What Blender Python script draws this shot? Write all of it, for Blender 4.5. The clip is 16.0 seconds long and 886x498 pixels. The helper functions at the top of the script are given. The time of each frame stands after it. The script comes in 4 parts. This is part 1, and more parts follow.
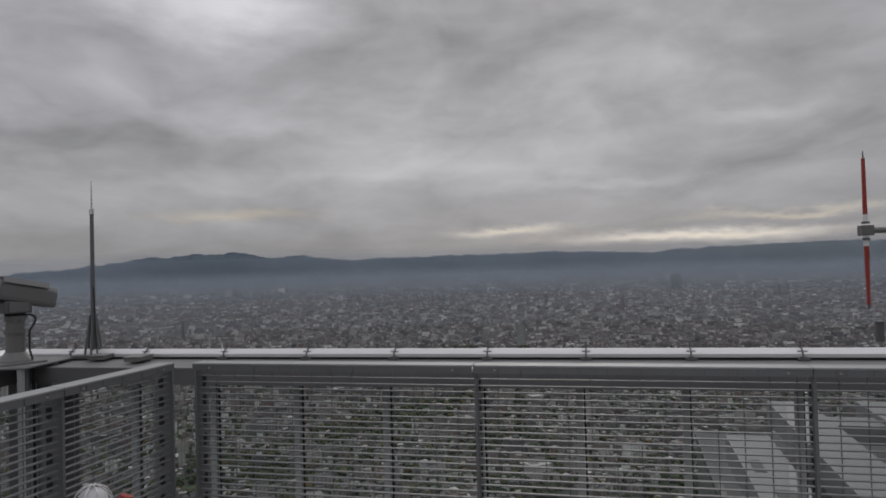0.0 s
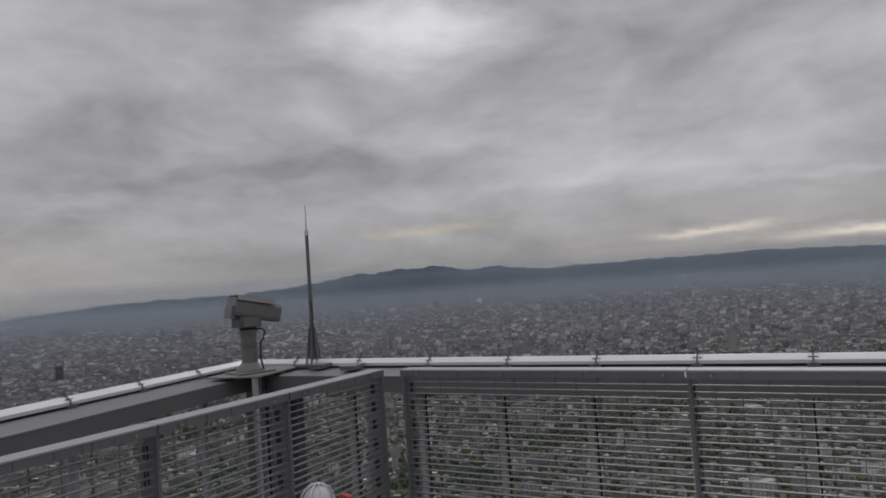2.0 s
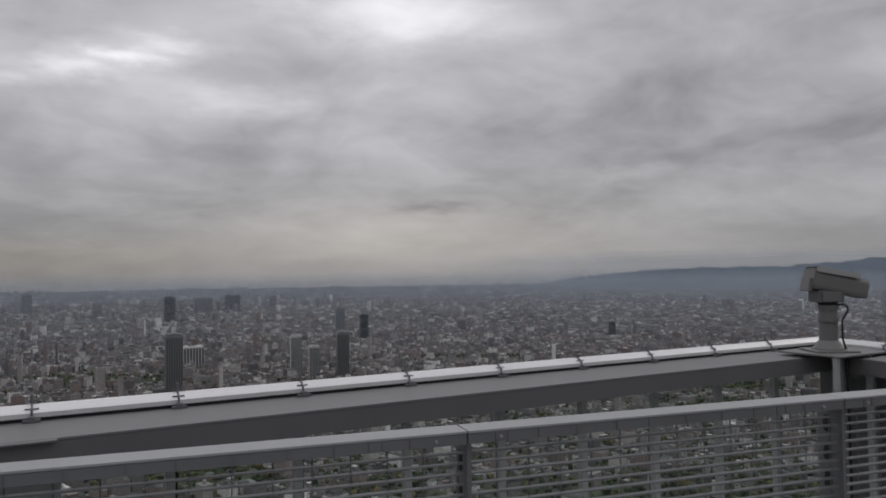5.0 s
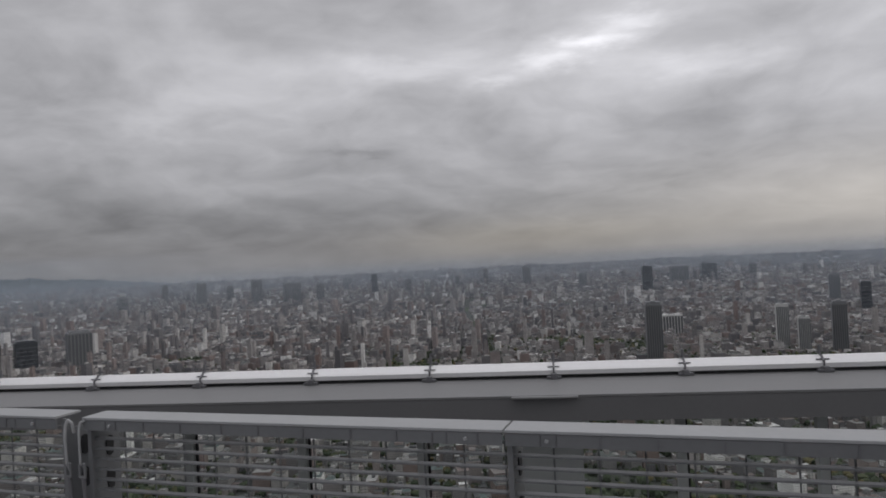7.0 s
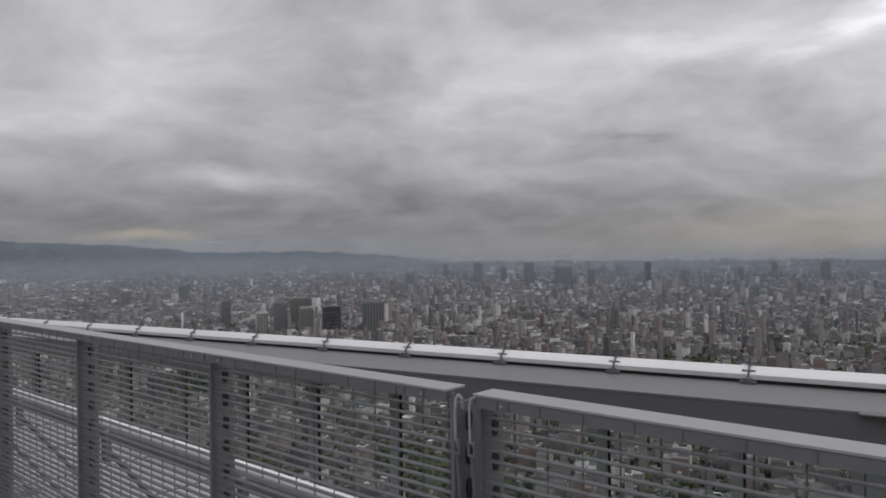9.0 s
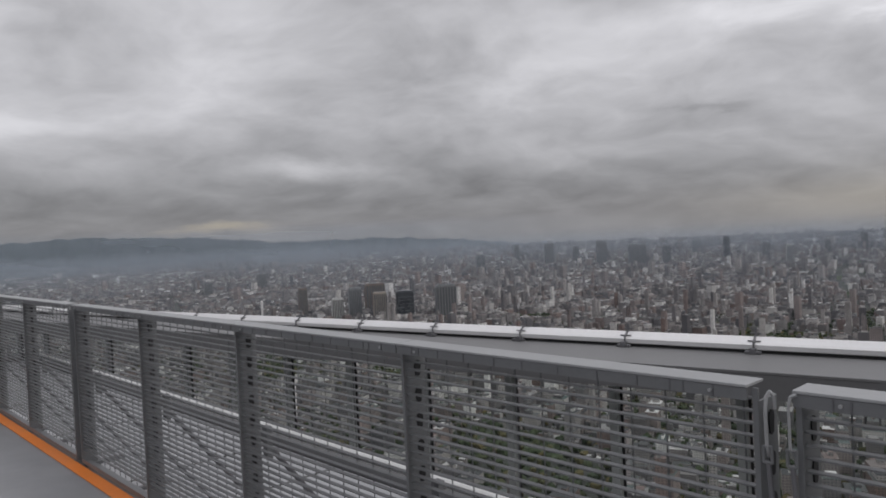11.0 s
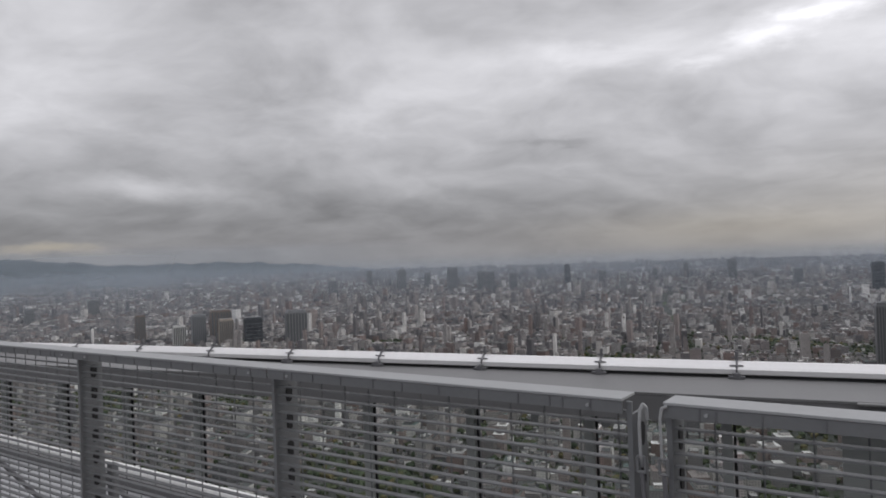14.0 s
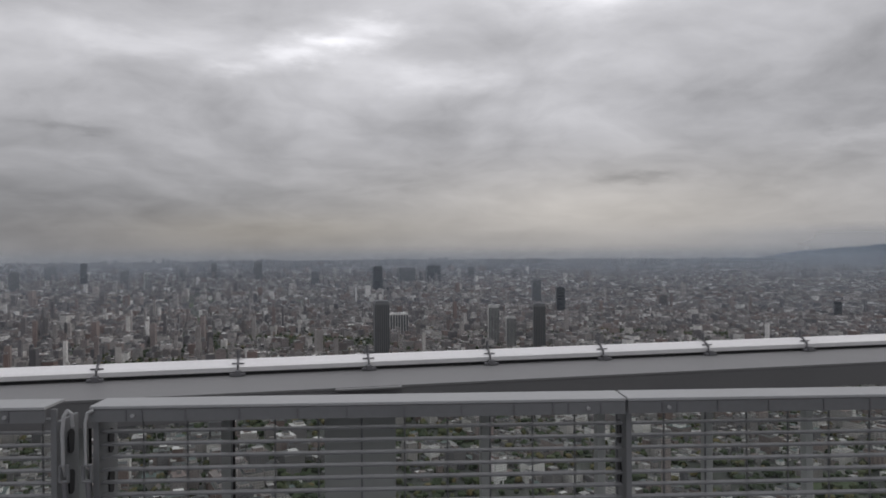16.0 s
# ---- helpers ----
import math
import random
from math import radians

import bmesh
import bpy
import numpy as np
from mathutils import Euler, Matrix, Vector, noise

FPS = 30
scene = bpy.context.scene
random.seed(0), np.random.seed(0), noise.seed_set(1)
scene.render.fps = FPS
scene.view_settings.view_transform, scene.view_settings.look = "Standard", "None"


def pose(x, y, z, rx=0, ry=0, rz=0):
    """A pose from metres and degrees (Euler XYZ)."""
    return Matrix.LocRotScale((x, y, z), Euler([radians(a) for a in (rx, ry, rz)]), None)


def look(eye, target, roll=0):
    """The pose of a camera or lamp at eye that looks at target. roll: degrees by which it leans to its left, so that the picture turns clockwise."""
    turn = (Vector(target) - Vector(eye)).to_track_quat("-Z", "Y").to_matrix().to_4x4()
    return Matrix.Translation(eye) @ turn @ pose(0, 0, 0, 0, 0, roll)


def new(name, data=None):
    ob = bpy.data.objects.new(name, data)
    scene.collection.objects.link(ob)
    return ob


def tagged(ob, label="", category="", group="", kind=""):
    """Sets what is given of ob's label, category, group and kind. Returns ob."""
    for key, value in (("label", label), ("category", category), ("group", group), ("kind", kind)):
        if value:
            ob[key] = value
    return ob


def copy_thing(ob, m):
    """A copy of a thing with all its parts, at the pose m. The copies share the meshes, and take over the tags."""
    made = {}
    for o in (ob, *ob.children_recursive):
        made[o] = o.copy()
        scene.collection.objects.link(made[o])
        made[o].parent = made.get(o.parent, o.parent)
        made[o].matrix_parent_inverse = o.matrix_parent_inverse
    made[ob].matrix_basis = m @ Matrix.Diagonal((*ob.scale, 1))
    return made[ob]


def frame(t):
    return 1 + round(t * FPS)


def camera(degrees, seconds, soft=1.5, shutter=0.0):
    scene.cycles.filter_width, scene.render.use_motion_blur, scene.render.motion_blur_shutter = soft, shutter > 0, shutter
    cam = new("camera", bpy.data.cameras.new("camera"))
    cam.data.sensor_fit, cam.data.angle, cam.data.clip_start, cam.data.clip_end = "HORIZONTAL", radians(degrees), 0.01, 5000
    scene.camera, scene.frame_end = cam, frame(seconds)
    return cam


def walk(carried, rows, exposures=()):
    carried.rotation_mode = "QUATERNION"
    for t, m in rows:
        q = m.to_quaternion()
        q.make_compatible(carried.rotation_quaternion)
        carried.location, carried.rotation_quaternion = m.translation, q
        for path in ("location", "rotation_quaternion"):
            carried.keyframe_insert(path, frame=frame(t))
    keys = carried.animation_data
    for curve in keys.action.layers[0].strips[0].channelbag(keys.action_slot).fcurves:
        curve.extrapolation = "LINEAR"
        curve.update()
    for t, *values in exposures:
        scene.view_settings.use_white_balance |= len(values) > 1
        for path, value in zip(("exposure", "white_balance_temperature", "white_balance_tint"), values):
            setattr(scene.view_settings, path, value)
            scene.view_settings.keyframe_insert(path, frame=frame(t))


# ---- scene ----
cam = camera(64.1, 16.0, soft=1.75)
PATH = [
    (0, (2.073, 5.634, 1.622), (4.067, 5.782, 1.669), -1.6),
    (0.5, (2.087, 5.646, 1.62), (4.072, 5.884, 1.676), -1.6),
    (1, (2.164, 5.691, 1.6), (4.111, 6.134, 1.71), -3.3),
    (1.5, (2.127, 5.669, 1.6), (4.034, 6.262, 1.69), -3.3),
    (2, (2.131, 5.659, 1.601), (4.01, 6.336, 1.698), -3.9),
    (2.5, (2.026, 5.601, 1.612), (3.869, 6.367, 1.742), -3.7),
    (3, (2.035, 5.615, 1.616), (3.838, 6.471, 1.752), -2.6),
    (3.5, (2.019, 5.678, 1.608), (3.737, 6.697, 1.71), -2.9),
    (4, (1.909, 5.76, 1.633), (3.475, 6.997, 1.761), -1.8),
    (4.5, (1.865, 5.878, 1.624), (3.15, 7.408, 1.698), -1.2),
    (5, (1.83, 5.997, 1.614), (2.771, 7.761, 1.683), -0.8),
    (5.2, (1.826, 6.047, 1.614), (2.591, 7.894, 1.671), -0.2),
    (7.3, (1.57, 6.325, 1.565), (1.139, 8.278, 1.59), -2.2),
    (7.5, (1.521, 6.319, 1.558), (1.01, 8.253, 1.574), -1.2),
    (8, (1.412, 6.324, 1.555), (0.689, 8.189, 1.569), -0.7),
    (8.5, (1.305, 6.415, 1.561), (0.427, 8.213, 1.568), -2.0),
    (9, (1.207, 6.46, 1.564), (0.183, 8.179, 1.572), -0.8),
    (9.2, (1.155, 6.467, 1.562), (0.134, 8.187, 1.563), -1.9),
    (11.3, (0.551, 6.46, 1.551), (-0.693, 8.026, 1.527), -3.0),
    (11.5, (0.514, 6.455, 1.551), (-0.778, 7.981, 1.563), -2.9),
    (12, (0.439, 6.444, 1.552), (-0.984, 7.849, 1.556), -1.8),
    (12.5, (0.43, 6.439, 1.548), (-1.005, 7.833, 1.561), -0.9),
    (13, (0.463, 6.428, 1.549), (-0.817, 7.964, 1.573), -1.3),
    (13.5, (0.496, 6.422, 1.541), (-0.555, 8.124, 1.561), -1.4),
    (14, (0.535, 6.437, 1.537), (-0.296, 8.256, 1.558), -2.1),
    (14.5, (0.589, 6.441, 1.536), (-0.024, 8.345, 1.564), -2.0),
    (15, (0.652, 6.415, 1.539), (0.352, 8.392, 1.525), -2.2),
    (15.5, (0.698, 6.401, 1.536), (0.771, 8.4, 1.542), -1.2),
    (16, (0.744, 6.408, 1.534), (1.169, 8.362, 1.53), -0.4),
]
walk(cam, [(t, look(eye, target, roll)) for t, eye, target, roll in PATH],
     [(0, -0.4), (2, -0.36), (3, -0.32), (5, -0.3), (7.3, -0.16), (8, -0.1), (9, -0.06), (11.3, 0.0), (12.2, 0.1), (14.5, 0.08), (16, -0.12)])

# ---------------------------------------------------------------- light
world = bpy.data.worlds.new("overcast_sky")
scene.world = world
world.use_nodes = True


def link(nt, a, b):
    nt.links.new(a, b)


def mth(nt, op, a, b=None, c=None, clamp=False):
    n = nt.nodes.new("ShaderNodeMath")
    n.operation, n.use_clamp = op, clamp
    for i, v in enumerate((a, b, c)):
        if v is None:
            continue
        if isinstance(v, (int, float)):
            n.inputs[i].default_value = v
        else:
            link(nt, v, n.inputs[i])
    return n.outputs[0]


def vec(nt, op, a, b=None, scale=None):
    n = nt.nodes.new("ShaderNodeVectorMath")
    n.operation = op
    for i, v in enumerate((a, b)):
        if v is None:
            continue
        if isinstance(v, (tuple, list, Vector)):
            n.inputs[i].default_value = v
        else:
            link(nt, v, n.inputs[i])
    if scale is not None:
        if isinstance(scale, (int, float)):
            n.inputs["Scale"].default_value = scale
        else:
            link(nt, scale, n.inputs["Scale"])
    return n.outputs["Value"] if op in ("DOT_PRODUCT", "LENGTH") else n.outputs[0]


def noise_tex(nt, where, scale, detail=4.0, rough=0.55, color=False, distortion=0.0):
    n = nt.nodes.new("ShaderNodeTexNoise")
    n.inputs["Scale"].default_value, n.inputs["Detail"].default_value = scale, detail
    n.inputs["Roughness"].default_value, n.inputs["Distortion"].default_value = rough, distortion
    if where is not None:
        link(nt, where, n.inputs["Vector"])
    return n.outputs["Color"] if color else n.outputs["Fac"]


def ramp(nt, fac, stops):
    n = nt.nodes.new("ShaderNodeValToRGB")
    els = n.color_ramp.elements
    while len(els) < len(stops):
        els.new(0.5)
    for e, (p, c) in zip(els, stops):
        e.position, e.color = p, (*c, 1)
    link(nt, fac, n.inputs[0])
    return n.outputs[0]


def mixc(nt, fac, a, b, blend="MIX"):
    n = nt.nodes.new("ShaderNodeMix")
    n.data_type, n.blend_type = "RGBA", blend
    for i, v in ((0, fac), (6, a), (7, b)):
        if isinstance(v, (int, float)):
            n.inputs[i].default_value = v
        elif isinstance(v, tuple):
            n.inputs[i].default_value = (*v, 1)
        else:
            link(nt, v, n.inputs[i])
    return n.outputs[2]


# Breaks and dark rolls in the cloud deck: azimuth, height, half sizes (degrees), strength, warm
CLOUDS = [
    (12.0, 16.0, 40.0, 9.0, 0.25, 3), (95.0, 8.0, 36.0, 10.0, 0.15, 3), (62.0, 6.5, 34.0, 4.0, 0.05, 3), (2.0, 8.0, 22.0, 5.0, 0.05, 3), (-58.0, 3.5, 32.0, 2.6, -0.02, 3), (-26.0, 4.0, 30.0, 3.6, -0.05, 3), (-68.0, 14.0, 30.0, 10.0, 0.19, 3), (25.0, 2.6, 22.0, 3.8, 0.2, 2), (-66.0, 1.4, 22.0, 1.5, -0.03, 3),
    (69.1, 20.3, 6.5, 3.0, 0.46, 0), (78.0, 12.0, 16.0, 1.2, 0.06, 0), (84.0, 7.6, 14.0, 0.7, 0.09, 0), (98.0, 6.2, 10.0, 0.5, 0.1, 0), (60.0, 10.0, 12.0, 1.4, -0.05, 0), (52.0, 15.0, 9.0, 2.2, -0.06, 0), (83.5, 10.6, 5.9, 1.0, 0.10, 0), (110.3, 10.4, 3.6, 0.6, 0.10, 0), (57.3, 14.2, 5.5, 1.8, 0.05, 0),
    (108.5, 13.7, 13.6, 2.7, -0.06, 0), (106.0, 1.9, 9.5, 0.45, 0.5, 1), (91.0, 2.7, 4.1, 0.35, 0.34, 1), (112.0, 3.3, 7.0, 0.3, 0.2, 1), (69.5, 4.3, 5.0, 0.5, 0.08, 1),
    (62.7, 7.8, 11.8, 1.8, -0.05, 0), (24.5, 20.8, 8.5, 2.2, 0.5, 0), (-3.2, 13.6, 2.6, 0.6, 0.22, 0), (0.8, 14.7, 2.6, 0.7, 0.36, 0), (4.4, 16.2, 2.6, 0.8, 0.46, 0), (7.8, 17.6, 2.6, 0.8, 0.3, 0), (11.4, 13.4, 4.6, 0.9, 0.2, 0),
    (28.0, 5.2, 3.6, 0.4, -0.13, 0), (44.0, 11.5, 12.4, 3.0, -0.1, 0), (42.3, 7.6, 5.0, 0.4, 0.08, 0),
    (-12.2, 15.3, 6.8, 1.0, 0.18, 0), (-47.7, 5.8, 5.0, 0.6, 0.14, 0), (-25.4, 10.3, 6.8, 1.8, 0.08, 0), (-16.1, 8.7, 2.0, 0.35, -0.1, 0),
    (-39.0, 3.2, 22.7, 1.4, -0.03, 0), (-3.0, 1.3, 13.0, 1.6, 0.02, 2), (-53.6, 1.2, 4.0, 0.35, 0.10, 1), (-73.5, 15.8, 7.3, 3.2, 0.2, 0),
    (-68.7, 9.1, 7.3, 1.0, 0.16, 0), (-74.6, 11.5, 4.5, 0.8, 0.12, 0), (-72.5, 3.2, 13.6, 1.6, -0.04, 0)]


def build_sky():
    nt = world.node_tree
    nt.nodes.clear()
    tc = nt.nodes.new("ShaderNodeTexCoord")
    d = vec(nt, "NORMALIZE", tc.outputs["Generated"])
    sep = nt.nodes.new("ShaderNodeSeparateXYZ")
    link(nt, d, sep.inputs[0])
    up = mth(nt, "MAXIMUM", sep.outputs[2], 0.0)
    # the deck as a flat layer far overhead
    inv = mth(nt, "DIVIDE", 1.0, mth(nt, "ADD", up, 0.28))
    flat = vec(nt, "SCALE", d, scale=inv)
    flat = vec(nt, "MULTIPLY", flat, (1, 1, 0.0))
    warp = vec(nt, "SCALE", vec(nt, "SUBTRACT", noise_tex(nt, flat, 1.6, 3, 0.5, color=True), (0.5, 0.5, 0.5)), scale=0.45)
    flat = vec(nt, "ADD", flat, warp)
    big = noise_tex(nt, flat, 1.5, 4, 0.5)
    mid = noise_tex(nt, flat, 3.6, 6, 0.54, distortion=0.15)
    streak = noise_tex(nt, vec(nt, "MULTIPLY", d, (2.6, 2.6, 14)), 1.5, 5, 0.5)
    body = mth(nt, "ADD", mth(nt, "MULTIPLY", big, 0.66), mth(nt, "ADD", mth(nt, "MULTIPLY", mid, 0.48), mth(nt, "MULTIPLY_ADD", streak, 0.2, -0.1)))
    # base tone grows with height
    tone = nt.nodes.new("ShaderNodeMapRange")
    tone.inputs["From Min"].default_value, tone.inputs["From Max"].default_value = 0.0, 0.34
    tone.inputs["To Min"].default_value, tone.inputs["To Max"].default_value = 0.24, 0.40
    link(nt, up, tone.inputs["Value"])
    zenith = mth(nt, "MULTIPLY", mth(nt, "MAXIMUM", mth(nt, "SUBTRACT", up, 0.36), 0.0), 1.25)
    lum = mth(nt, "ADD", mth(nt, "ADD", tone.outputs[0], zenith), mth(nt, "MULTIPLY", mth(nt, "SUBTRACT", body, 0.57), mth(nt, "MULTIPLY_ADD", mth(nt, "MULTIPLY", up, 5.0, clamp=True), 0.7, 0.2)))
    ragged = vec(nt, "ADD", d, vec(nt, "MULTIPLY", vec(nt, "SUBTRACT", noise_tex(nt, vec(nt, "MULTIPLY", d, (1, 1, 3.0)), 7.0, 5, 0.6, color=True), (0.5, 0.5, 0.5)), (0.16, 0.16, 0.05)))
    warm = None
    for az, el, w, h, s, c in CLOUDS:
        a, e = radians(az), radians(el)
        side = Vector((math.cos(a), -math.sin(a), 0)) / radians(w)
        over = Vector((-math.sin(a) * math.sin(e), -math.cos(a) * math.sin(e), math.cos(e))) / radians(h)
        b = Vector((math.sin(a) * math.cos(e), math.cos(a) * math.cos(e), math.sin(e)))
        field = d if c > 1 else ragged
        u, v = vec(nt, "DOT_PRODUCT", field, side), vec(nt, "DOT_PRODUCT", field, over)
        g = mth(nt, "EXPONENT", mth(nt, "MULTIPLY", mth(nt, "ADD", mth(nt, "MULTIPLY", u, u), mth(nt, "MULTIPLY", v, v)), -1.0))
        g = mth(nt, "MULTIPLY", g, mth(nt, "MULTIPLY_ADD", vec(nt, "DOT_PRODUCT", d, tuple(b)), 2.5, -0.9, clamp=True))
        lum = mth(nt, "MULTIPLY_ADD", g, s, lum)
        if c in (1, 2):
            g = g if c == 1 else mth(nt, "MULTIPLY", g, 0.55)
            warm = g if warm is None else mth(nt, "ADD", warm, g)
    lum = mth(nt, "MAXIMUM", lum, 0.1)
    tint = mixc(nt, mth(nt, "MULTIPLY", warm, 0.75, clamp=True), (0.99, 0.985, 1.035), (1.12, 1.0, 0.82))
    colour = vec(nt, "SCALE", tint, scale=lum)
    sky = nt.nodes.new("ShaderNodeTexSky")
    sky.sky_type, sky.sun_disc = "NISHITA", False
    sky.sun_elevation, sky.sun_rotation = radians(24), radians(95)
    thin = vec(nt, "SCALE", sky.outputs[0], scale=0.0018)
    bg = nt.nodes.new("ShaderNodeBackground")
    link(nt, vec(nt, "ADD", colour, thin), bg.inputs[0])
    bg.inputs[1].default_value = 1.0
    out = nt.nodes.new("ShaderNodeOutputWorld")
    link(nt, bg.outputs[0], out.inputs[0])


build_sky()
sun = bpy.data.lights.new("sun", "SUN")
sun.energy, sun.angle, sun.color = 0.5, radians(30), (1.0, 0.95, 0.88)
new("sun", sun).matrix_world = look((0, 0, 60), (-40 * math.sin(radians(95)), -40 * math.cos(radians(95)), 42))


# ---------------------------------------------------------------- materials
def material(name):
    m = bpy.data.materials.new(name)
    m.use_nodes = True
    nt = m.node_tree
    return m, nt, nt.nodes["Principled BSDF"]


def surface(name, colour, rough=0.6, metal=0.0, spread=0.12, grain=40.0, stain=1.2, bump=0.15, per_object=0.0):
    """A weathered surface: large stains and fine grain on one base colour."""
    m, nt, p = material(name)
    tc = nt.nodes.new("ShaderNodeTexCoord").outputs["Object"]
    a, b = noise_tex(nt, tc, stain, 5, 0.6), noise_tex(nt, tc, grain, 4, 0.6)
    k = mth(nt, "ADD", mth(nt, "MULTIPLY", mth(nt, "SUBTRACT", a, 0.5), spread * 4), mth(nt, "MULTIPLY", mth(nt, "SUBTRACT", b, 0.5), spread * 2))
    k = mth(nt, "ADD", k, 1.0)
    if per_object:
        info = nt.nodes.new("ShaderNodeObjectInfo")
        k = mth(nt, "MULTIPLY", k, mth(nt, "MULTIPLY_ADD", info.outputs["Random"], per_object, 1 - per_object / 2))
    col = nt.nodes.new("ShaderNodeRGB")
    col.outputs[0].default_value = (*colour, 1)
    link(nt, vec(nt, "SCALE", col.outputs[0], scale=k), p.inputs["Base Color"])
    link(nt, mth(nt, "MULTIPLY_ADD", mth(nt, "SUBTRACT", a, 0.5), 0.35, rough, clamp=True), p.inputs["Roughness"])
    p.inputs["Metallic"].default_value = metal
    bn = nt.nodes.new("ShaderNodeBump")
    bn.inputs["Strength"].default_value, bn.inputs["Distance"].default_value = bump, 0.004
    link(nt, b, bn.inputs["Height"])
    link(nt, bn.outputs[0], p.inputs["Normal"])
    return m


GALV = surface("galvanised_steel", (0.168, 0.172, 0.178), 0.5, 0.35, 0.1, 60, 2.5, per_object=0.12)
# Lighter copy of the steel: light from above painted in; capping, hooks, bolts
GALV_LIT = surface("galvanised_steel_lit", (0.32, 0.325, 0.332), 0.5, 0.15, 0.1, 50, 3.0, per_object=0.015)
STAINLESS = surface("stainless_tube", (0.68, 0.675, 0.68), 0.4, 0.35, 0.07, 30, 1.0, 0.05)
CLAMP = surface("dark_clamp_steel", (0.16, 0.16, 0.17), 0.5, 0.5, 0.1)
COPING = surface("painted_coping", (0.17, 0.17, 0.173), 0.5, 0.1, 0.09, 25, 0.9)
FASCIA = surface("grey_fascia_paint", (0.125, 0.125, 0.128), 0.55, 0.0, 0.07, 25, 0.8)
MULLION = surface("grey_mullion_paint", (0.36, 0.375, 0.368), 0.45, 0.1, 0.06)
RUBBER = surface("black_rubber", (0.012, 0.012, 0.013), 0.7, 0, 0.1)
LIGHT_PAINT = surface("light_grey_paint", (0.58, 0.585, 0.6), 0.45, 0.0, 0.06, 20, 0.7)
WALKWAY = surface("walkway_paint", (0.33, 0.335, 0.345), 0.5, 0.0, 0.08, 18, 0.6)
DEVICE = surface("device_grey_enamel", (0.155, 0.155, 0.152), 0.45, 0.0, 0.06, 30, 2.0)
DEVICE_DARK = surface("device_dark_enamel", (0.11, 0.11, 0.115), 0.5, 0.0, 0.08)
RED = surface("signal_red_paint", (0.33, 0.04, 0.03), 0.4, 0, 0.08)
WHITE = surface("white_paint", (0.75, 0.75, 0.74), 0.4, 0, 0.05)
ORANGE = surface("orange_line_paint", (0.78, 0.22, 0.03), 0.45, 0, 0.1, 30, 1.5)


def worn_paint(name, paint, under):
    """Thin road paint rubbed through to the coating below."""
    m, nt, p = material(name)
    tc = nt.nodes.new("ShaderNodeTexCoord").outputs["Object"]
    f = nt.nodes.new("ShaderNodeMapRange")
    f.inputs["From Min"].default_value, f.inputs["From Max"].default_value = 0.4, 0.58
    link(nt, mth(nt, "ADD", mth(nt, "MULTIPLY", noise_tex(nt, tc, 2.2, 5, 0.6), 0.6), mth(nt, "MULTIPLY", noise_tex(nt, tc, 18, 5, 0.65), 0.4)), f.inputs["Value"])
    link(nt, mixc(nt, mth(nt, "MULTIPLY", f.outputs[0], 0.7), paint, under), p.inputs["Base Color"])
    p.inputs["Roughness"].default_value = 0.5
    return m


ORANGE_WORN = worn_paint("worn_orange_paint", (0.55, 0.23, 0.1), (0.29, 0.27, 0.265))
ROOF_GREY = surface("roof_panel_grey", (0.215, 0.215, 0.222), 0.6, 0, 0.1, 4, 0.2)
ROOF_DARK = surface("roof_recess_dark", (0.07, 0.07, 0.075), 0.7, 0, 0.1, 4, 0.2)


def deck_material():
    m, nt, p = material("deck_coating")
    tc = nt.nodes.new("ShaderNodeTexCoord").outputs["Object"]
    a, b, c = noise_tex(nt, tc, 0.45, 5, 0.6), noise_tex(nt, tc, 3.0, 5, 0.6), noise_tex(nt, tc, 120, 3, 0.6)
    k = mth(nt, "ADD", mth(nt, "MULTIPLY", a, 0.5), mth(nt, "MULTIPLY", b, 0.5))
    link(nt, ramp(nt, k, [(0.3, (0.22, 0.223, 0.232)), (0.55, (0.29, 0.293, 0.305)), (0.75, (0.34, 0.343, 0.357))]), p.inputs["Base Color"])
    link(nt, mth(nt, "MULTIPLY_ADD", a, 0.5, 0.12, clamp=True), p.inputs["Roughness"])
    bn = nt.nodes.new("ShaderNodeBump")
    bn.inputs["Strength"].default_value, bn.inputs["Distance"].default_value = 0.12, 0.003
    link(nt, c, bn.inputs["Height"])
    link(nt, bn.outputs[0], p.inputs["Normal"])
    return m


DECK = deck_material()


def glass_material():
    m, nt, p = material("clear_glass")
    out = nt.nodes["Material Output"]
    t, g = nt.nodes.new("ShaderNodeBsdfTransparent"), nt.nodes.new("ShaderNodeBsdfGlossy")
    t.inputs[0].default_value = (0.93, 0.95, 0.94, 1)
    g.inputs["Roughness"].default_value = 0.03
    # weathered film that scatters a little daylight
    tc = nt.nodes.new("ShaderNodeTexCoord").outputs["Object"]
    film = nt.nodes.new("ShaderNodeBsdfTranslucent")
    film.inputs[0].default_value = (0.55, 0.6, 0.57, 1)
    dirty = nt.nodes.new("ShaderNodeMixShader")
    link(nt, mth(nt, "MULTIPLY_ADD", noise_tex(nt, tc, 1.3, 4, 0.6), 0.03, 0.0), dirty.inputs[0])
    link(nt, t.outputs[0], dirty.inputs[1]), link(nt, film.outputs[0], dirty.inputs[2])
    f = nt.nodes.new("ShaderNodeLayerWeight")
    f.inputs[0].default_value = 0.5
    gloss = mth(nt, "MULTIPLY_ADD", mth(nt, "POWER", f.outputs["Facing"], 5.0), 0.95, 0.02)
    mx = nt.nodes.new("ShaderNodeMixShader")
    link(nt, gloss, mx.inputs[0]), link(nt, dirty.outputs[0], mx.inputs[1]), link(nt, g.outputs[0], mx.inputs[2])
    link(nt, mx.outputs[0], out.inputs[0])
    return m


GLASS = glass_material()


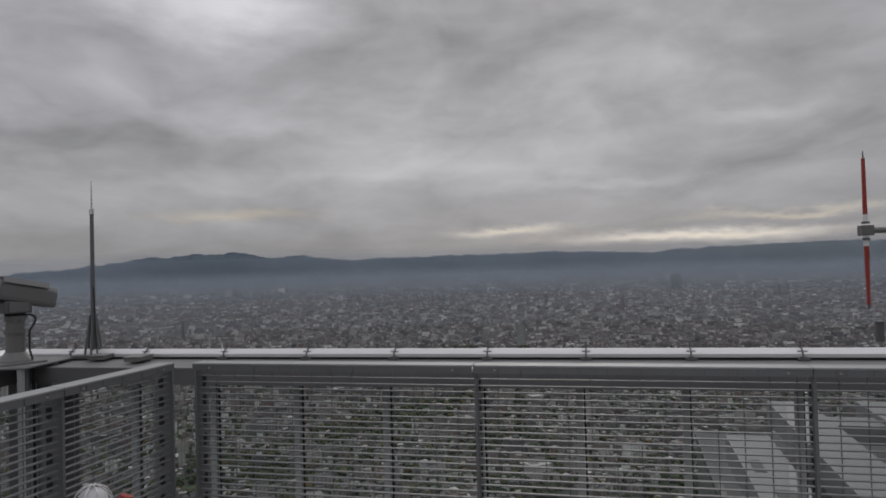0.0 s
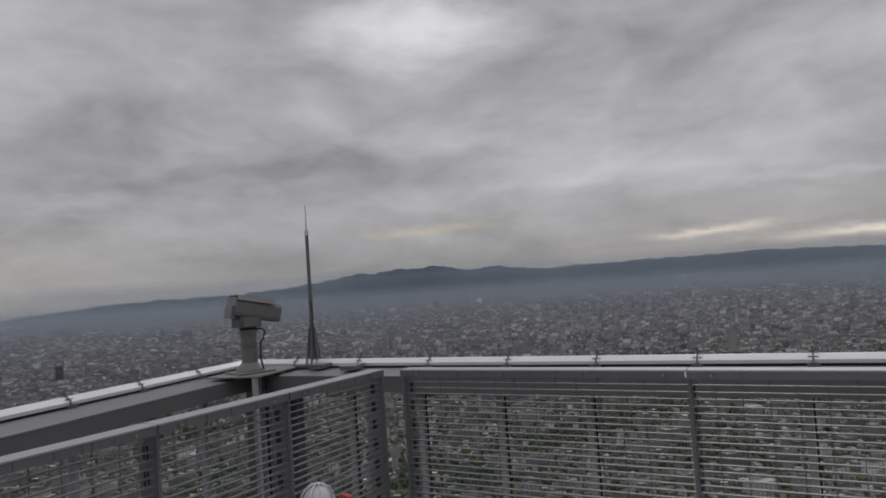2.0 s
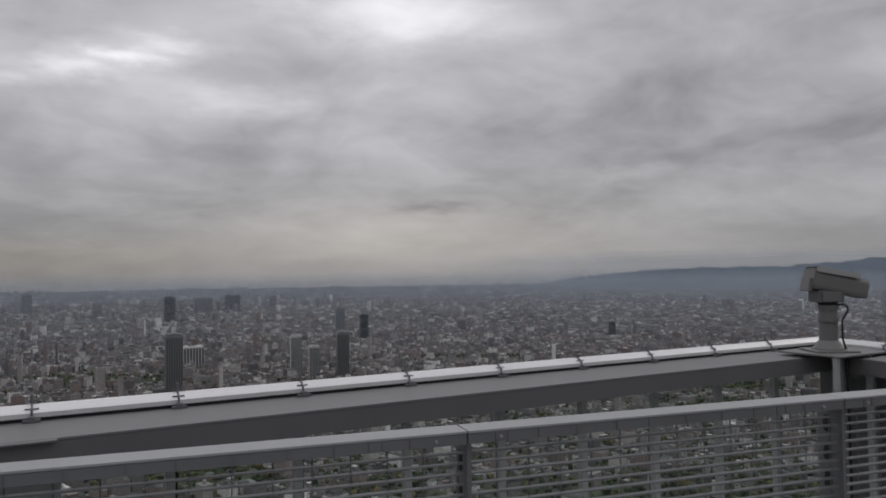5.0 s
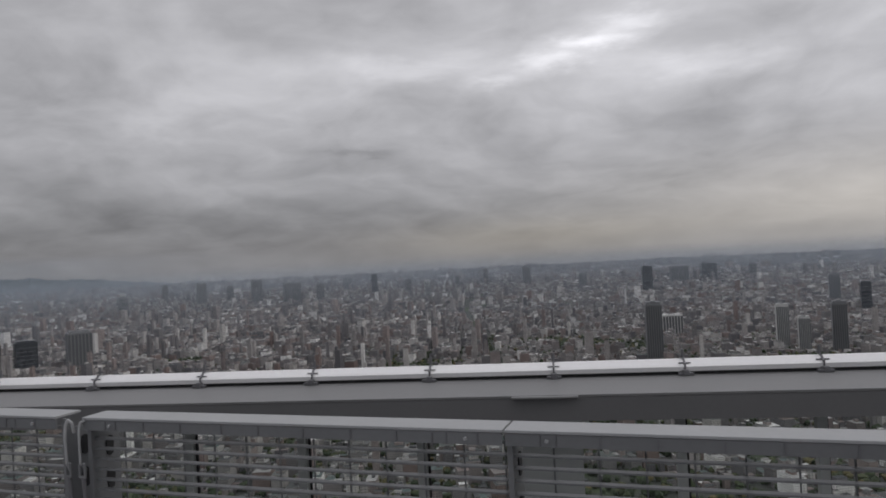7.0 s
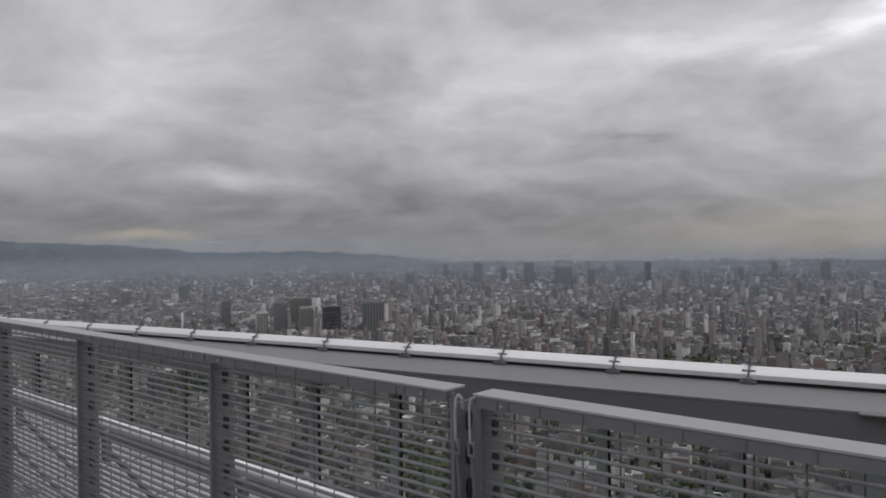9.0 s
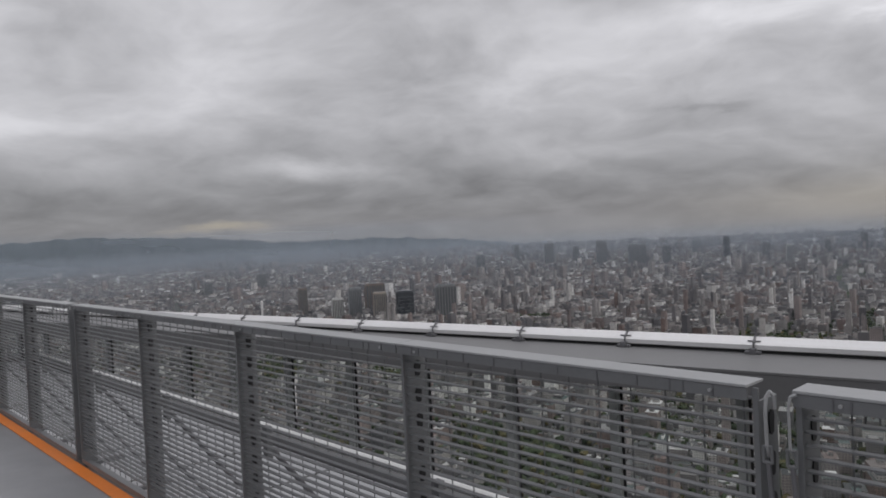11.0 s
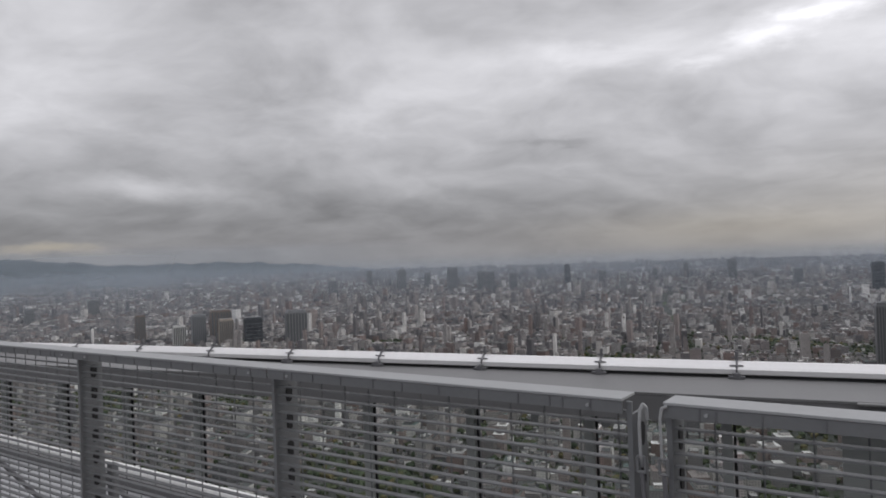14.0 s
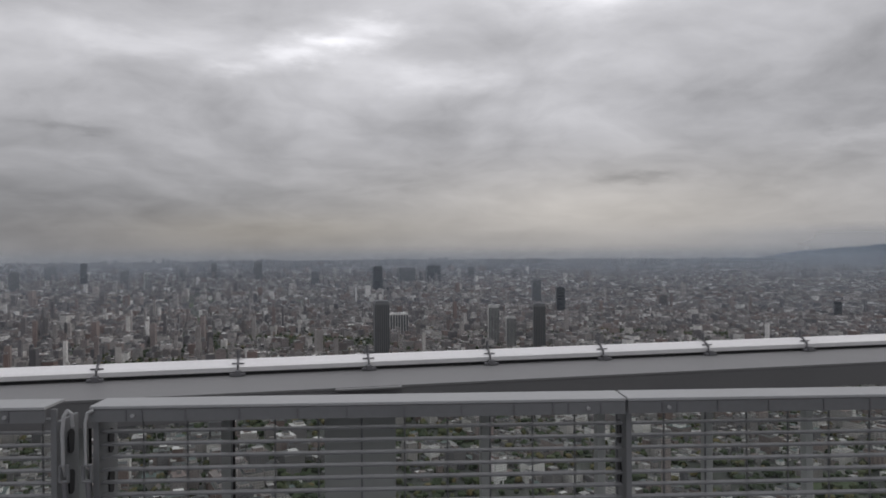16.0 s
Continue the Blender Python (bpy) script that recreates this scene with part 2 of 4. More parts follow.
def facade_material(name, stops, far=False):
    """Walls with rows of windows and plain roofs; every building takes its own tone."""
    m, nt, p = material(name)
    geo = nt.nodes.new("ShaderNodeNewGeometry")
    pos, nor = geo.outputs["Position"], geo.outputs["Normal"]
    rnd = geo.outputs["Random Per Island"]
    tone = ramp(nt, rnd, stops)
    sp, sn = nt.nodes.new("ShaderNodeSeparateXYZ"), nt.nodes.new("ShaderNodeSeparateXYZ")
    link(nt, pos, sp.inputs[0]), link(nt, nor, sn.inputs[0])
    roof = mth(nt, "GREATER_THAN", sn.outputs[2], 0.5)
    row = mth(nt, "GREATER_THAN", mth(nt, "FRACT", mth(nt, "DIVIDE", sp.outputs[2], 3.1)), 0.48)
    run = mth(nt, "ADD", mth(nt, "MULTIPLY", sp.outputs[0], sn.outputs[1]), mth(nt, "MULTIPLY", sp.outputs[1], sn.outputs[0]))
    col = mth(nt, "GREATER_THAN", mth(nt, "FRACT", mth(nt, "DIVIDE", run, 2.9)), 0.4)
    win = mth(nt, "MULTIPLY", mth(nt, "MULTIPLY", row, col), mth(nt, "SUBTRACT", 1.0, roof))
    dirt = noise_tex(nt, pos, 0.03, 4, 0.6)
    tone = vec(nt, "SCALE", tone, scale=mth(nt, "MULTIPLY_ADD", dirt, 1.1, 0.75))
    r2 = mth(nt, "FRACT", mth(nt, "MULTIPLY", rnd, 37.7))
    rooftone = ramp(nt, r2, [(0.0, (0.028, 0.03, 0.034)), (0.3, (0.06, 0.063, 0.065)), (0.55, (0.105, 0.105, 0.103)), (0.68, (0.07, 0.1, 0.095)),
                             (0.76, (0.16, 0.115, 0.105)), (0.84, (0.2, 0.193, 0.19)), (0.93, (0.3, 0.292, 0.288)), (0.985, (0.56, 0.55, 0.54))])
    base = mixc(nt, roof, tone, rooftone)
    base = mixc(nt, mth(nt, "MULTIPLY", win, 0.6), base, (0.035, 0.04, 0.048))
    link(nt, base, p.inputs["Base Color"])
    link(nt, mth(nt, "MULTIPLY_ADD", win, -0.45, 0.75), p.inputs["Roughness"])
    return m


CITY = facade_material("city_walls", [(0.0, (0.09, 0.088, 0.095)), (0.2, (0.18, 0.17, 0.172)), (0.36, (0.25, 0.21, 0.20)), (0.46, (0.17, 0.125, 0.112)), (0.52, (0.13, 0.125, 0.127)),
                                      (0.62, (0.23, 0.218, 0.215)), (0.8, (0.33, 0.31, 0.3)), (0.92, (0.5, 0.485, 0.47)), (0.98, (0.68, 0.67, 0.66))])
TOWER_DARK = surface("dark_curtain_wall", (0.045, 0.05, 0.058), 0.3, 0.2, 0.1, 0.3, 0.02)
TOWER_GREY = surface("grey_tower_cladding", (0.16, 0.165, 0.175), 0.5, 0.0, 0.1, 0.3, 0.02)
TOWER_TAN = surface("tan_tower_cladding", (0.28, 0.245, 0.21), 0.6, 0.0, 0.1, 0.3, 0.02)
TOWER_BROWN = surface("brown_tower_cladding", (0.13, 0.10, 0.085), 0.6, 0.0, 0.1, 0.3, 0.02)
TOWER_PALE = surface("pale_tower_cladding", (0.46, 0.46, 0.45), 0.6, 0.0, 0.1, 0.3, 0.02)
WINDOW_BAND = surface("window_band_glass", (0.11, 0.115, 0.12), 0.2, 0.0, 0.1, 0.3, 0.05)


def ground_material():
    m, nt, p = material("city_ground")
    pos = nt.nodes.new("ShaderNodeNewGeometry").outputs["Position"]
    a, b, c = noise_tex(nt, pos, 0.004, 5, 0.6), noise_tex(nt, pos, 0.03, 5, 0.65), noise_tex(nt, pos, 0.2, 3, 0.6)
    k = mth(nt, "ADD", mth(nt, "MULTIPLY", b, 0.6), mth(nt, "MULTIPLY", c, 0.4))
    town = ramp(nt, k, [(0.3, (0.025, 0.03, 0.022)), (0.48, (0.042, 0.046, 0.04)), (0.6, (0.07, 0.07, 0.066)), (0.75, (0.16, 0.155, 0.15))])
    green = ramp(nt, k, [(0.3, (0.02, 0.03, 0.015)), (0.5, (0.045, 0.065, 0.028)), (0.7, (0.11, 0.13, 0.07))])
    f = nt.nodes.new("ShaderNodeMapRange")
    f.inputs["From Min"].default_value, f.inputs["From Max"].default_value = 0.53, 0.6
    link(nt, a, f.inputs["Value"])
    link(nt, mixc(nt, f.outputs[0], town, green), p.inputs["Base Color"])
    p.inputs["Roughness"].default_value = 0.9
    return m


GROUND = ground_material()


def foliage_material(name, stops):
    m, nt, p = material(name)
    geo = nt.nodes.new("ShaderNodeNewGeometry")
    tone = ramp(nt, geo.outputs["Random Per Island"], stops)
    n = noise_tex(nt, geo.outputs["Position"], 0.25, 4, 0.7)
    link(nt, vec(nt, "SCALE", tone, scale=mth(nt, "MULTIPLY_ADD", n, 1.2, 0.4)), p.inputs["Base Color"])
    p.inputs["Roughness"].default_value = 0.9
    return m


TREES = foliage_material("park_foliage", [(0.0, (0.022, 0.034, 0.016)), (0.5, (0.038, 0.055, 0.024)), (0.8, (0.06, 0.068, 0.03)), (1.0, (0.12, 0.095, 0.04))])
# Haze blue is painted into the hills' own colour, paler for farther ranges
HILLS_HAZED_PALE = foliage_material("far_hills_hazed", [(0.0, (0.085, 0.105, 0.12)), (1.0, (0.095, 0.115, 0.13))])
HILLS_HAZED = foliage_material("hills_hazed", [(0.0, (0.05, 0.082, 0.118)), (1.0, (0.06, 0.092, 0.128))])


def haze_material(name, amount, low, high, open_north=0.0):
    """Haze painted on a see-through shell that scatters the daylight, thinning out upwards."""
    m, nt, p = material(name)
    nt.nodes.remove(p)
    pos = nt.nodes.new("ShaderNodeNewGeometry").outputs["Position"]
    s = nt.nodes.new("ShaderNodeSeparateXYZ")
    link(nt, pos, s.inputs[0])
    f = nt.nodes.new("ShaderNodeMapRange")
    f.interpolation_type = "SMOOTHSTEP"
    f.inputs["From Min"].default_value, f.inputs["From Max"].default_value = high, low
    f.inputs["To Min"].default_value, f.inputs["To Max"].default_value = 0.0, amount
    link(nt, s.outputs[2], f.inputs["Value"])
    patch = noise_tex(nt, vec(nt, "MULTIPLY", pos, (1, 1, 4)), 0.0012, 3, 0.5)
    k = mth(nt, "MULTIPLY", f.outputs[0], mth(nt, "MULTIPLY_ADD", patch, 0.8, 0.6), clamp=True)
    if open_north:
        # the painted haze is masked out towards the north, leaving the sky there bright
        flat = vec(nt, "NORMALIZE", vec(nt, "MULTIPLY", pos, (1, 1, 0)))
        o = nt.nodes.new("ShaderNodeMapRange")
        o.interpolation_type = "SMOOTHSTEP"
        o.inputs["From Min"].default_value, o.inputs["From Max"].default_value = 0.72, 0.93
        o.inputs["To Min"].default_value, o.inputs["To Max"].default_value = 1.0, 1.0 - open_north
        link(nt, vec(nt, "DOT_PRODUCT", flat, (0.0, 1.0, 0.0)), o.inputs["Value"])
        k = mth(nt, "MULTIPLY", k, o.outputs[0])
    # haze amount also varies by direction, most towards azimuth 62
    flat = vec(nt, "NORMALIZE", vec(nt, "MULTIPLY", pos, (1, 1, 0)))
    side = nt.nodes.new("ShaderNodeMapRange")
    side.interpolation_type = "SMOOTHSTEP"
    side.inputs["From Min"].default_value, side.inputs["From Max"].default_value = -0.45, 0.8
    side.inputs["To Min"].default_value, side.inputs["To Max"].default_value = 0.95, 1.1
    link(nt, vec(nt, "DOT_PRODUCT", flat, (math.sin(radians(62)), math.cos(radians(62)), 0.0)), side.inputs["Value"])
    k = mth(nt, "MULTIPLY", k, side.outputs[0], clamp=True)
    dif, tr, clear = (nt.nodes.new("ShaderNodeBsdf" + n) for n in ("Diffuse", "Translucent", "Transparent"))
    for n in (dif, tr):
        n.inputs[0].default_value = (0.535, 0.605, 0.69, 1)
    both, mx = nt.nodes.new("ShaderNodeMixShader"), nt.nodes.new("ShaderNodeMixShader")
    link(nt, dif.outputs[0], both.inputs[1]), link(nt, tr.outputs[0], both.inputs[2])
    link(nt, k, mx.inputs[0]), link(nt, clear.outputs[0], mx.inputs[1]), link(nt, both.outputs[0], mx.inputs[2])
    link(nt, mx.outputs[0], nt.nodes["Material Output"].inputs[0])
    return m


# ---------------------------------------------------------------- mesh helpers
def part(name, bm, mat, parent=None, label="", m=None):
    me = bpy.data.meshes.new(name)
    bm.to_mesh(me)
    bm.free()
    me.materials.append(mat)
    ob = new(name, me)
    if parent is not None:
        ob.parent = parent
    if m is not None:
        ob.matrix_basis = m
    if label:
        ob["label"] = label
    return ob


def twin(ob, m):
    """Another piece on the same mesh under the same parent."""
    o = ob.copy()
    scene.collection.objects.link(o)
    o.matrix_basis = m
    return o


def empty(name, m, label="", category="", group="", kind=""):
    e = new(name)
    e.empty_display_size = 0.2
    e.matrix_basis = m
    return tagged(e, label, category, group, kind)


def add_box(bm, x0, x1, y0, y1, z0, z1, bevel=0.0):
    r = bmesh.ops.create_cube(bm, size=1)
    vs = r["verts"]
    for v in vs:
        v.co = Vector(((x0 + x1) / 2 + v.co.x * (x1 - x0), (y0 + y1) / 2 + v.co.y * (y1 - y0), (z0 + z1) / 2 + v.co.z * (z1 - z0)))
    if bevel:
        es = list({e for v in vs for e in v.link_edges})
        bmesh.ops.bevel(bm, geom=es, offset=bevel, segments=2, affect="EDGES", profile=0.6)
    return bm


def bx(x0, x1, y0, y1, z0, z1, bevel=0.0):
    return add_box(bmesh.new(), x0, x1, y0, y1, z0, z1, bevel)


def add_tube(bm, p, q, r0, r1=None, sides=12):
    p, q = Vector(p), Vector(q)
    r1 = r0 if r1 is None else r1
    res = bmesh.ops.create_cone(bm, cap_ends=True, segments=sides, radius1=r0, radius2=r1, depth=(q - p).length)
    m = Matrix.Translation((p + q) / 2) @ (q - p).to_track_quat("Z", "Y").to_matrix().to_4x4()
    bmesh.ops.transform(bm, matrix=m, verts=res["verts"])
    return bm


def tube(p, q, r0, r1=None, sides=12):
    return add_tube(bmesh.new(), p, q, r0, r1, sides)


def bent(points, r, sides=8):
    """A round bar along a bent line."""
    bm = bmesh.new()
    for a, b in zip(points, points[1:]):
        add_tube(bm, a, b, r, r, sides)
    for a in points[1:-1]:
        bmesh.ops.create_icosphere(bm, subdivisions=1, radius=r, matrix=Matrix.Translation(a))
    return bm


def sweep(profile, length):
    """A profile in (y, z) drawn along x from 0 to length."""
    bm = bmesh.new()
    a = [bm.verts.new((0, y, z)) for y, z in profile]
    b = [bm.verts.new((length, y, z)) for y, z in profile]
    n = len(profile)
    for i in range(n):
        bm.faces.new((a[i], a[(i + 1) % n], b[(i + 1) % n], b[i]))
    bm.faces.new(a[::-1]), bm.faces.new(b)
    bmesh.ops.recalc_face_normals(bm, faces=bm.faces)
    return bm


# ---------------------------------------------------------------- helipad deck
PAD = pose(0.262, 8.16, 0, 0, 0, -10)        # x along the long fence, y out over the edge
EAST = PAD @ pose(5.28, 0.0, 0, 0, 0, -90)   # the same for the short fence that meets it
FENCE_H = 1.186

floor = tagged(part("floor", bx(-10.62, 5.16, -16.0, -0.02, -0.16, 0.0), DECK, m=PAD), "smooth grey coated helipad deck, slightly glossy", "floor", kind="structure")
line = empty("edge_line", PAD, "orange painted boundary line along the deck edge", "road marking", kind="structure")
part("stripe", bx(-10.5, 5.04, -0.12, -0.03, 0.004, 0.008), ORANGE, line)
part("stripe", bx(4.96, 5.09, -15.5, -0.2, 0.004, 0.008), ORANGE, line)
hatch = empty("hatch_marking", PAD, "worn orange hatched stripes painted on the deck", "road marking", kind="structure")
for i in range(6):
    part("stripe", bx(-0.13, 0.13, -2.2, 0.0, 0.004, 0.008), ORANGE_WORN, hatch, m=pose(-10.05 + i * 0.53, -0.36, 0, 0, 0, -40))
for x in (-10.38, -9.56, -8.68):
    part("end_block", bx(x - 0.1, x + 0.1, -0.36, -0.17, 0.004, 0.0085), ORANGE, hatch)


def slot_mesh():
    bm = bmesh.new()
    r = bmesh.ops.create_cone(bm, cap_ends=True, segments=8, radius1=0.015, radius2=0.015, depth=0.014)
    bmesh.ops.transform(bm, matrix=Matrix.Rotation(radians(90), 4, "Y"), verts=r["verts"])
    for v in bm.verts:
        v.co.z += 0.014 if v.co.z > 0 else -0.014
    return bm


def post_web(e, x):
    """The deep post plate behind the grating, with black plugs for its column of slotted holes."""
    web = part("web", bx(x, x + 0.007, -0.0125, 0.085, 0.0, FENCE_H - 0.04, 0.001), GALV, e)
    # solid black plugs: the shade inside the slots is painted, not cut
    slot = part("slot", slot_mesh(), RUBBER, web, "black plug painted as the dark inside a slotted hole", pose(x + 0.0035, 0.045, 1.088))
    for i in range(1, 11):
        twin(slot, pose(x + 0.0035, 0.045, 1.088 - 0.095 * i))
    part("base_plate", bx(x - 0.04, x + 0.047, -0.02, 0.12, 0.0, 0.012, 0.002), GALV, web)


def fence_panel(width, base):
    """One bay of the edge fence: steel grating between a capping angle and a deep post plate."""
    e = empty("steel_fence", base, "galvanised steel grating fence bay with capping angle", "fence", "fence bays")
    # the cap's sky light is put into its paler colour, fascia keeps the darker
    part("capping_flat", bx(0, width - 0.003, -0.038, 0.052, FENCE_H - 0.007, FENCE_H, 0.0015), GALV_LIT, e, "galvanised capping flat, light from above painted in pale")
    part("fascia_flat", bx(0.001, width - 0.004, -0.036, -0.031, FENCE_H - 0.036, FENCE_H - 0.008), GALV, e, "mottled fascia flat in the darker steel tone")
    tab = part("tab", bx(-0.0015, 0.0015, -0.038, -0.032, FENCE_H - 0.034, FENCE_H - 0.01), CLAMP, e, m=pose(0.08, 0, 0))
    for x in (0.115, 0.21, 0.33, 0.46, 0.57, 0.70, 0.83, 0.95, 1.04, 1.075, 1.15):
        if x < width - 0.05:
            twin(tab, pose(x, 0, 0))
    part("bottom_angle", sweep([(-0.02, 0.02), (0.04, 0.02), (0.04, 0.026), (-0.014, 0.026), (-0.014, 0.048), (-0.02, 0.048)], width - 0.004), GALV, e)
    part("end_flat", bx(0.0, 0.013, -0.021, -0.013, 0.0, FENCE_H - 0.008, 0.001), GALV, e)
    post_web(e, 0.004)
    bar = part("bar", bx(0.0, width - 0.016, -0.010, 0.010, -0.0022, 0.0022, 0.0008), GALV, e, m=pose(0.013, 0, FENCE_H - 0.037))
    i = 1
    while FENCE_H - 0.037 - 0.0288 * i > 0.085:
        twin(bar, pose(0.013, 0, FENCE_H - 0.037 - 0.0288 * i))
        i += 1
    rod = part("cross_rod", tube((0, 0.013, 0.06), (0, 0.013, FENCE_H - 0.03), 0.0022, sides=6), GALV, e, m=pose(0.1, 0, 0))
    k = 1
    while 0.1 + 0.1 * k < width - 0.01:
        twin(rod, pose(0.1 + 0.1 * k, 0, 0))
        k += 1
    bolt = part("bolt", tube((0, -0.042, 0), (0, -0.03, 0), 0.0045, sides=6), GALV_LIT, e, "bright bolt head", pose(0.095, 0, FENCE_H - 0.022))
    twin(bolt, pose(width - 0.09, 0, FENCE_H - 0.022))
    return e


def end_post(base):
    e = empty("fence_post", base, "galvanised end post with slotted holes beside a fence gap", "fence post", "fence end posts")
    part("end_flat", bx(-0.013, 0.0, -0.021, -0.013, 0.0, FENCE_H - 0.009, 0.001), GALV, e)
    post_web(e, -0.008)
    return e


W = 1.35
# bays along the long side, each from its post to the next
for x0, x1 in ((-1.275, -0.042), (-2.51, -1.277), (-3.745, -2.512), (-5.0, -3.747), (-6.46, -5.13), (-7.75, -6.462), (-9.06, -7.752), (-10.42, -9.062),
               (0.052, 1.263), (1.265, 2.578), (2.58, 3.898), (3.9, 4.553), (4.555, 5.255)):
    fence_panel(x1 - x0, PAD @ pose(x0, 0, 0))
fence_panel(1.383, EAST @ pose(0.14, 0, 0))
bay = fence_panel(W, EAST @ pose(1.525, 0, 0))
for k in range(1, 10):
    copy_thing(bay, EAST @ pose(1.525 + W * k, 0, 0))
for x in (-0.028, -5.115, 5.268):
    end_post(PAD @ pose(x, 0, 0))

latch = empty("latch_hook", PAD @ pose(0, 0, 0), "bent stainless hook bars closing the fence gap", "latch")
part("hook_bar", bent([(-0.004, -0.03, 1.03), (-0.002, -0.045, 1.06), (-0.002, -0.048, 1.13), (0.0, -0.046, 1.165), (0.006, -0.042, 1.178), (0.012, -0.036, 1.17), (0.012, -0.03, 1.14)], 0.0042), GALV_LIT, latch)
part("hook_bar", bent([(0.05, -0.03, 1.04), (0.047, -0.045, 1.06), (0.046, -0.045, 1.15), (0.05, -0.043, 1.172), (0.062, -0.04, 1.178)], 0.0034), GALV_LIT, latch)
for x in (-0.003, 0.048):
    part("shackle", bent([(x - 0.009, -0.04, 1.055), (x - 0.009, -0.04, 1.02), (x + 0.009, -0.04, 1.02), (x + 0.009, -0.04, 1.055), (x - 0.009, -0.04, 1.055)], 0.004), GALV, latch)
    part("chain", bent([(x, -0.038, 1.02), (x + 0.004, -0.034, 0.93), (x + 0.002, -0.03, 0.8)], 0.006), CLAMP, latch, "dark hanging chain")


def fence_brace(base):
    """A raking strut from the walkway up to the back of a fence post."""
    e = empty("fence_brace", base, "dark steel raking strut behind the fence post", "brace", "fence braces")
    part("strut", bent([(0, 0.115, 0.58), (0, 1.12, -0.75)], 0.013), CLAMP, e)
    part("foot_channel", bx(-0.025, 0.025, 0.13, 1.2, -0.78, -0.74, 0.003), CLAMP, e, "steel foot channel")
    part("gusset", bx(-0.02, 0.02, 0.107, 0.14, 0.5, 0.66, 0.003), GALV, e)
    return e


brace = fence_brace(PAD @ pose(-1.27, 0, 0))
for x in (-2.505, -3.74, -4.995, -6.455, -7.745, -9.055):
    copy_thing(brace, PAD @ pose(x, 0, 0))

# open railing on the far short side
WEST = PAD @ pose(-10.68, 0, 0, 0, 0, 90)
rail = empty("open_railing", WEST, "dark grey open steel railing with kerb", "railing")
part("top_rail", bx(-15, 0.0, -0.03, 0.03, FENCE_H - 0.045, FENCE_H, 0.006), GALV, rail)
part("kerb", bx(-15, 0.0, -0.06, 0.04, 0.0, 0.1, 0.01), DEVICE_DARK, rail)
for i in range(8):
    part("post", bx(-0.08 - 2.0 * i, -0.02 - 2.0 * i, -0.03, 0.03, 0.0, FENCE_H - 0.05, 0.004), GALV, rail)

# lower walkway outside the long fence
walkway = empty("walkway", PAD, "light grey lower service walkway with white edge tube", "walkway", kind="structure")
part("slab", bx(-18.0, 5.1, 0.12, 2.52, -0.9, -0.78), WALKWAY, walkway)
part("edge_beam", bx(-18.0, 5.1, 2.54, 2.60, -0.95, -0.66), FASCIA, walkway, "dark grey edge beam")
part("edge_tube", tube((-18, 2.66, -0.63), (5.1, 2.66, -0.63), 0.055, sides=16), WHITE, walkway, "white edge tube")
for i in range(16):
    part("joint_strip", bx(-17.5 + 1.335 * i, -17.47 + 1.335 * i, 0.14, 2.5, -0.778, -0.772), FASCIA, walkway)
part("slab", bx(-18.0, -10.75, -16.0, 0.10, -0.9, -0.78), WALKWAY, walkway)
part("edge_beam", bx(-18.12, -18.04, -16.0, 2.60, -0.95, -0.66), WALKWAY, walkway)
part("edge_tube", tube((-18.17, -16, -0.63), (-18.17, 2.66, -0.63), 0.055, sides=16), WHITE, walkway, "white edge tube")
part("kerb_strip", bx(-17.6, -17.45, -16.0, 2.4, -0.775, -0.70, 0.01), FASCIA, walkway)
part("support_wall", bx(-10.6, 5.1, -0.02, 0.1, -1.2, -0.02), ROOF_GREY, walkway)


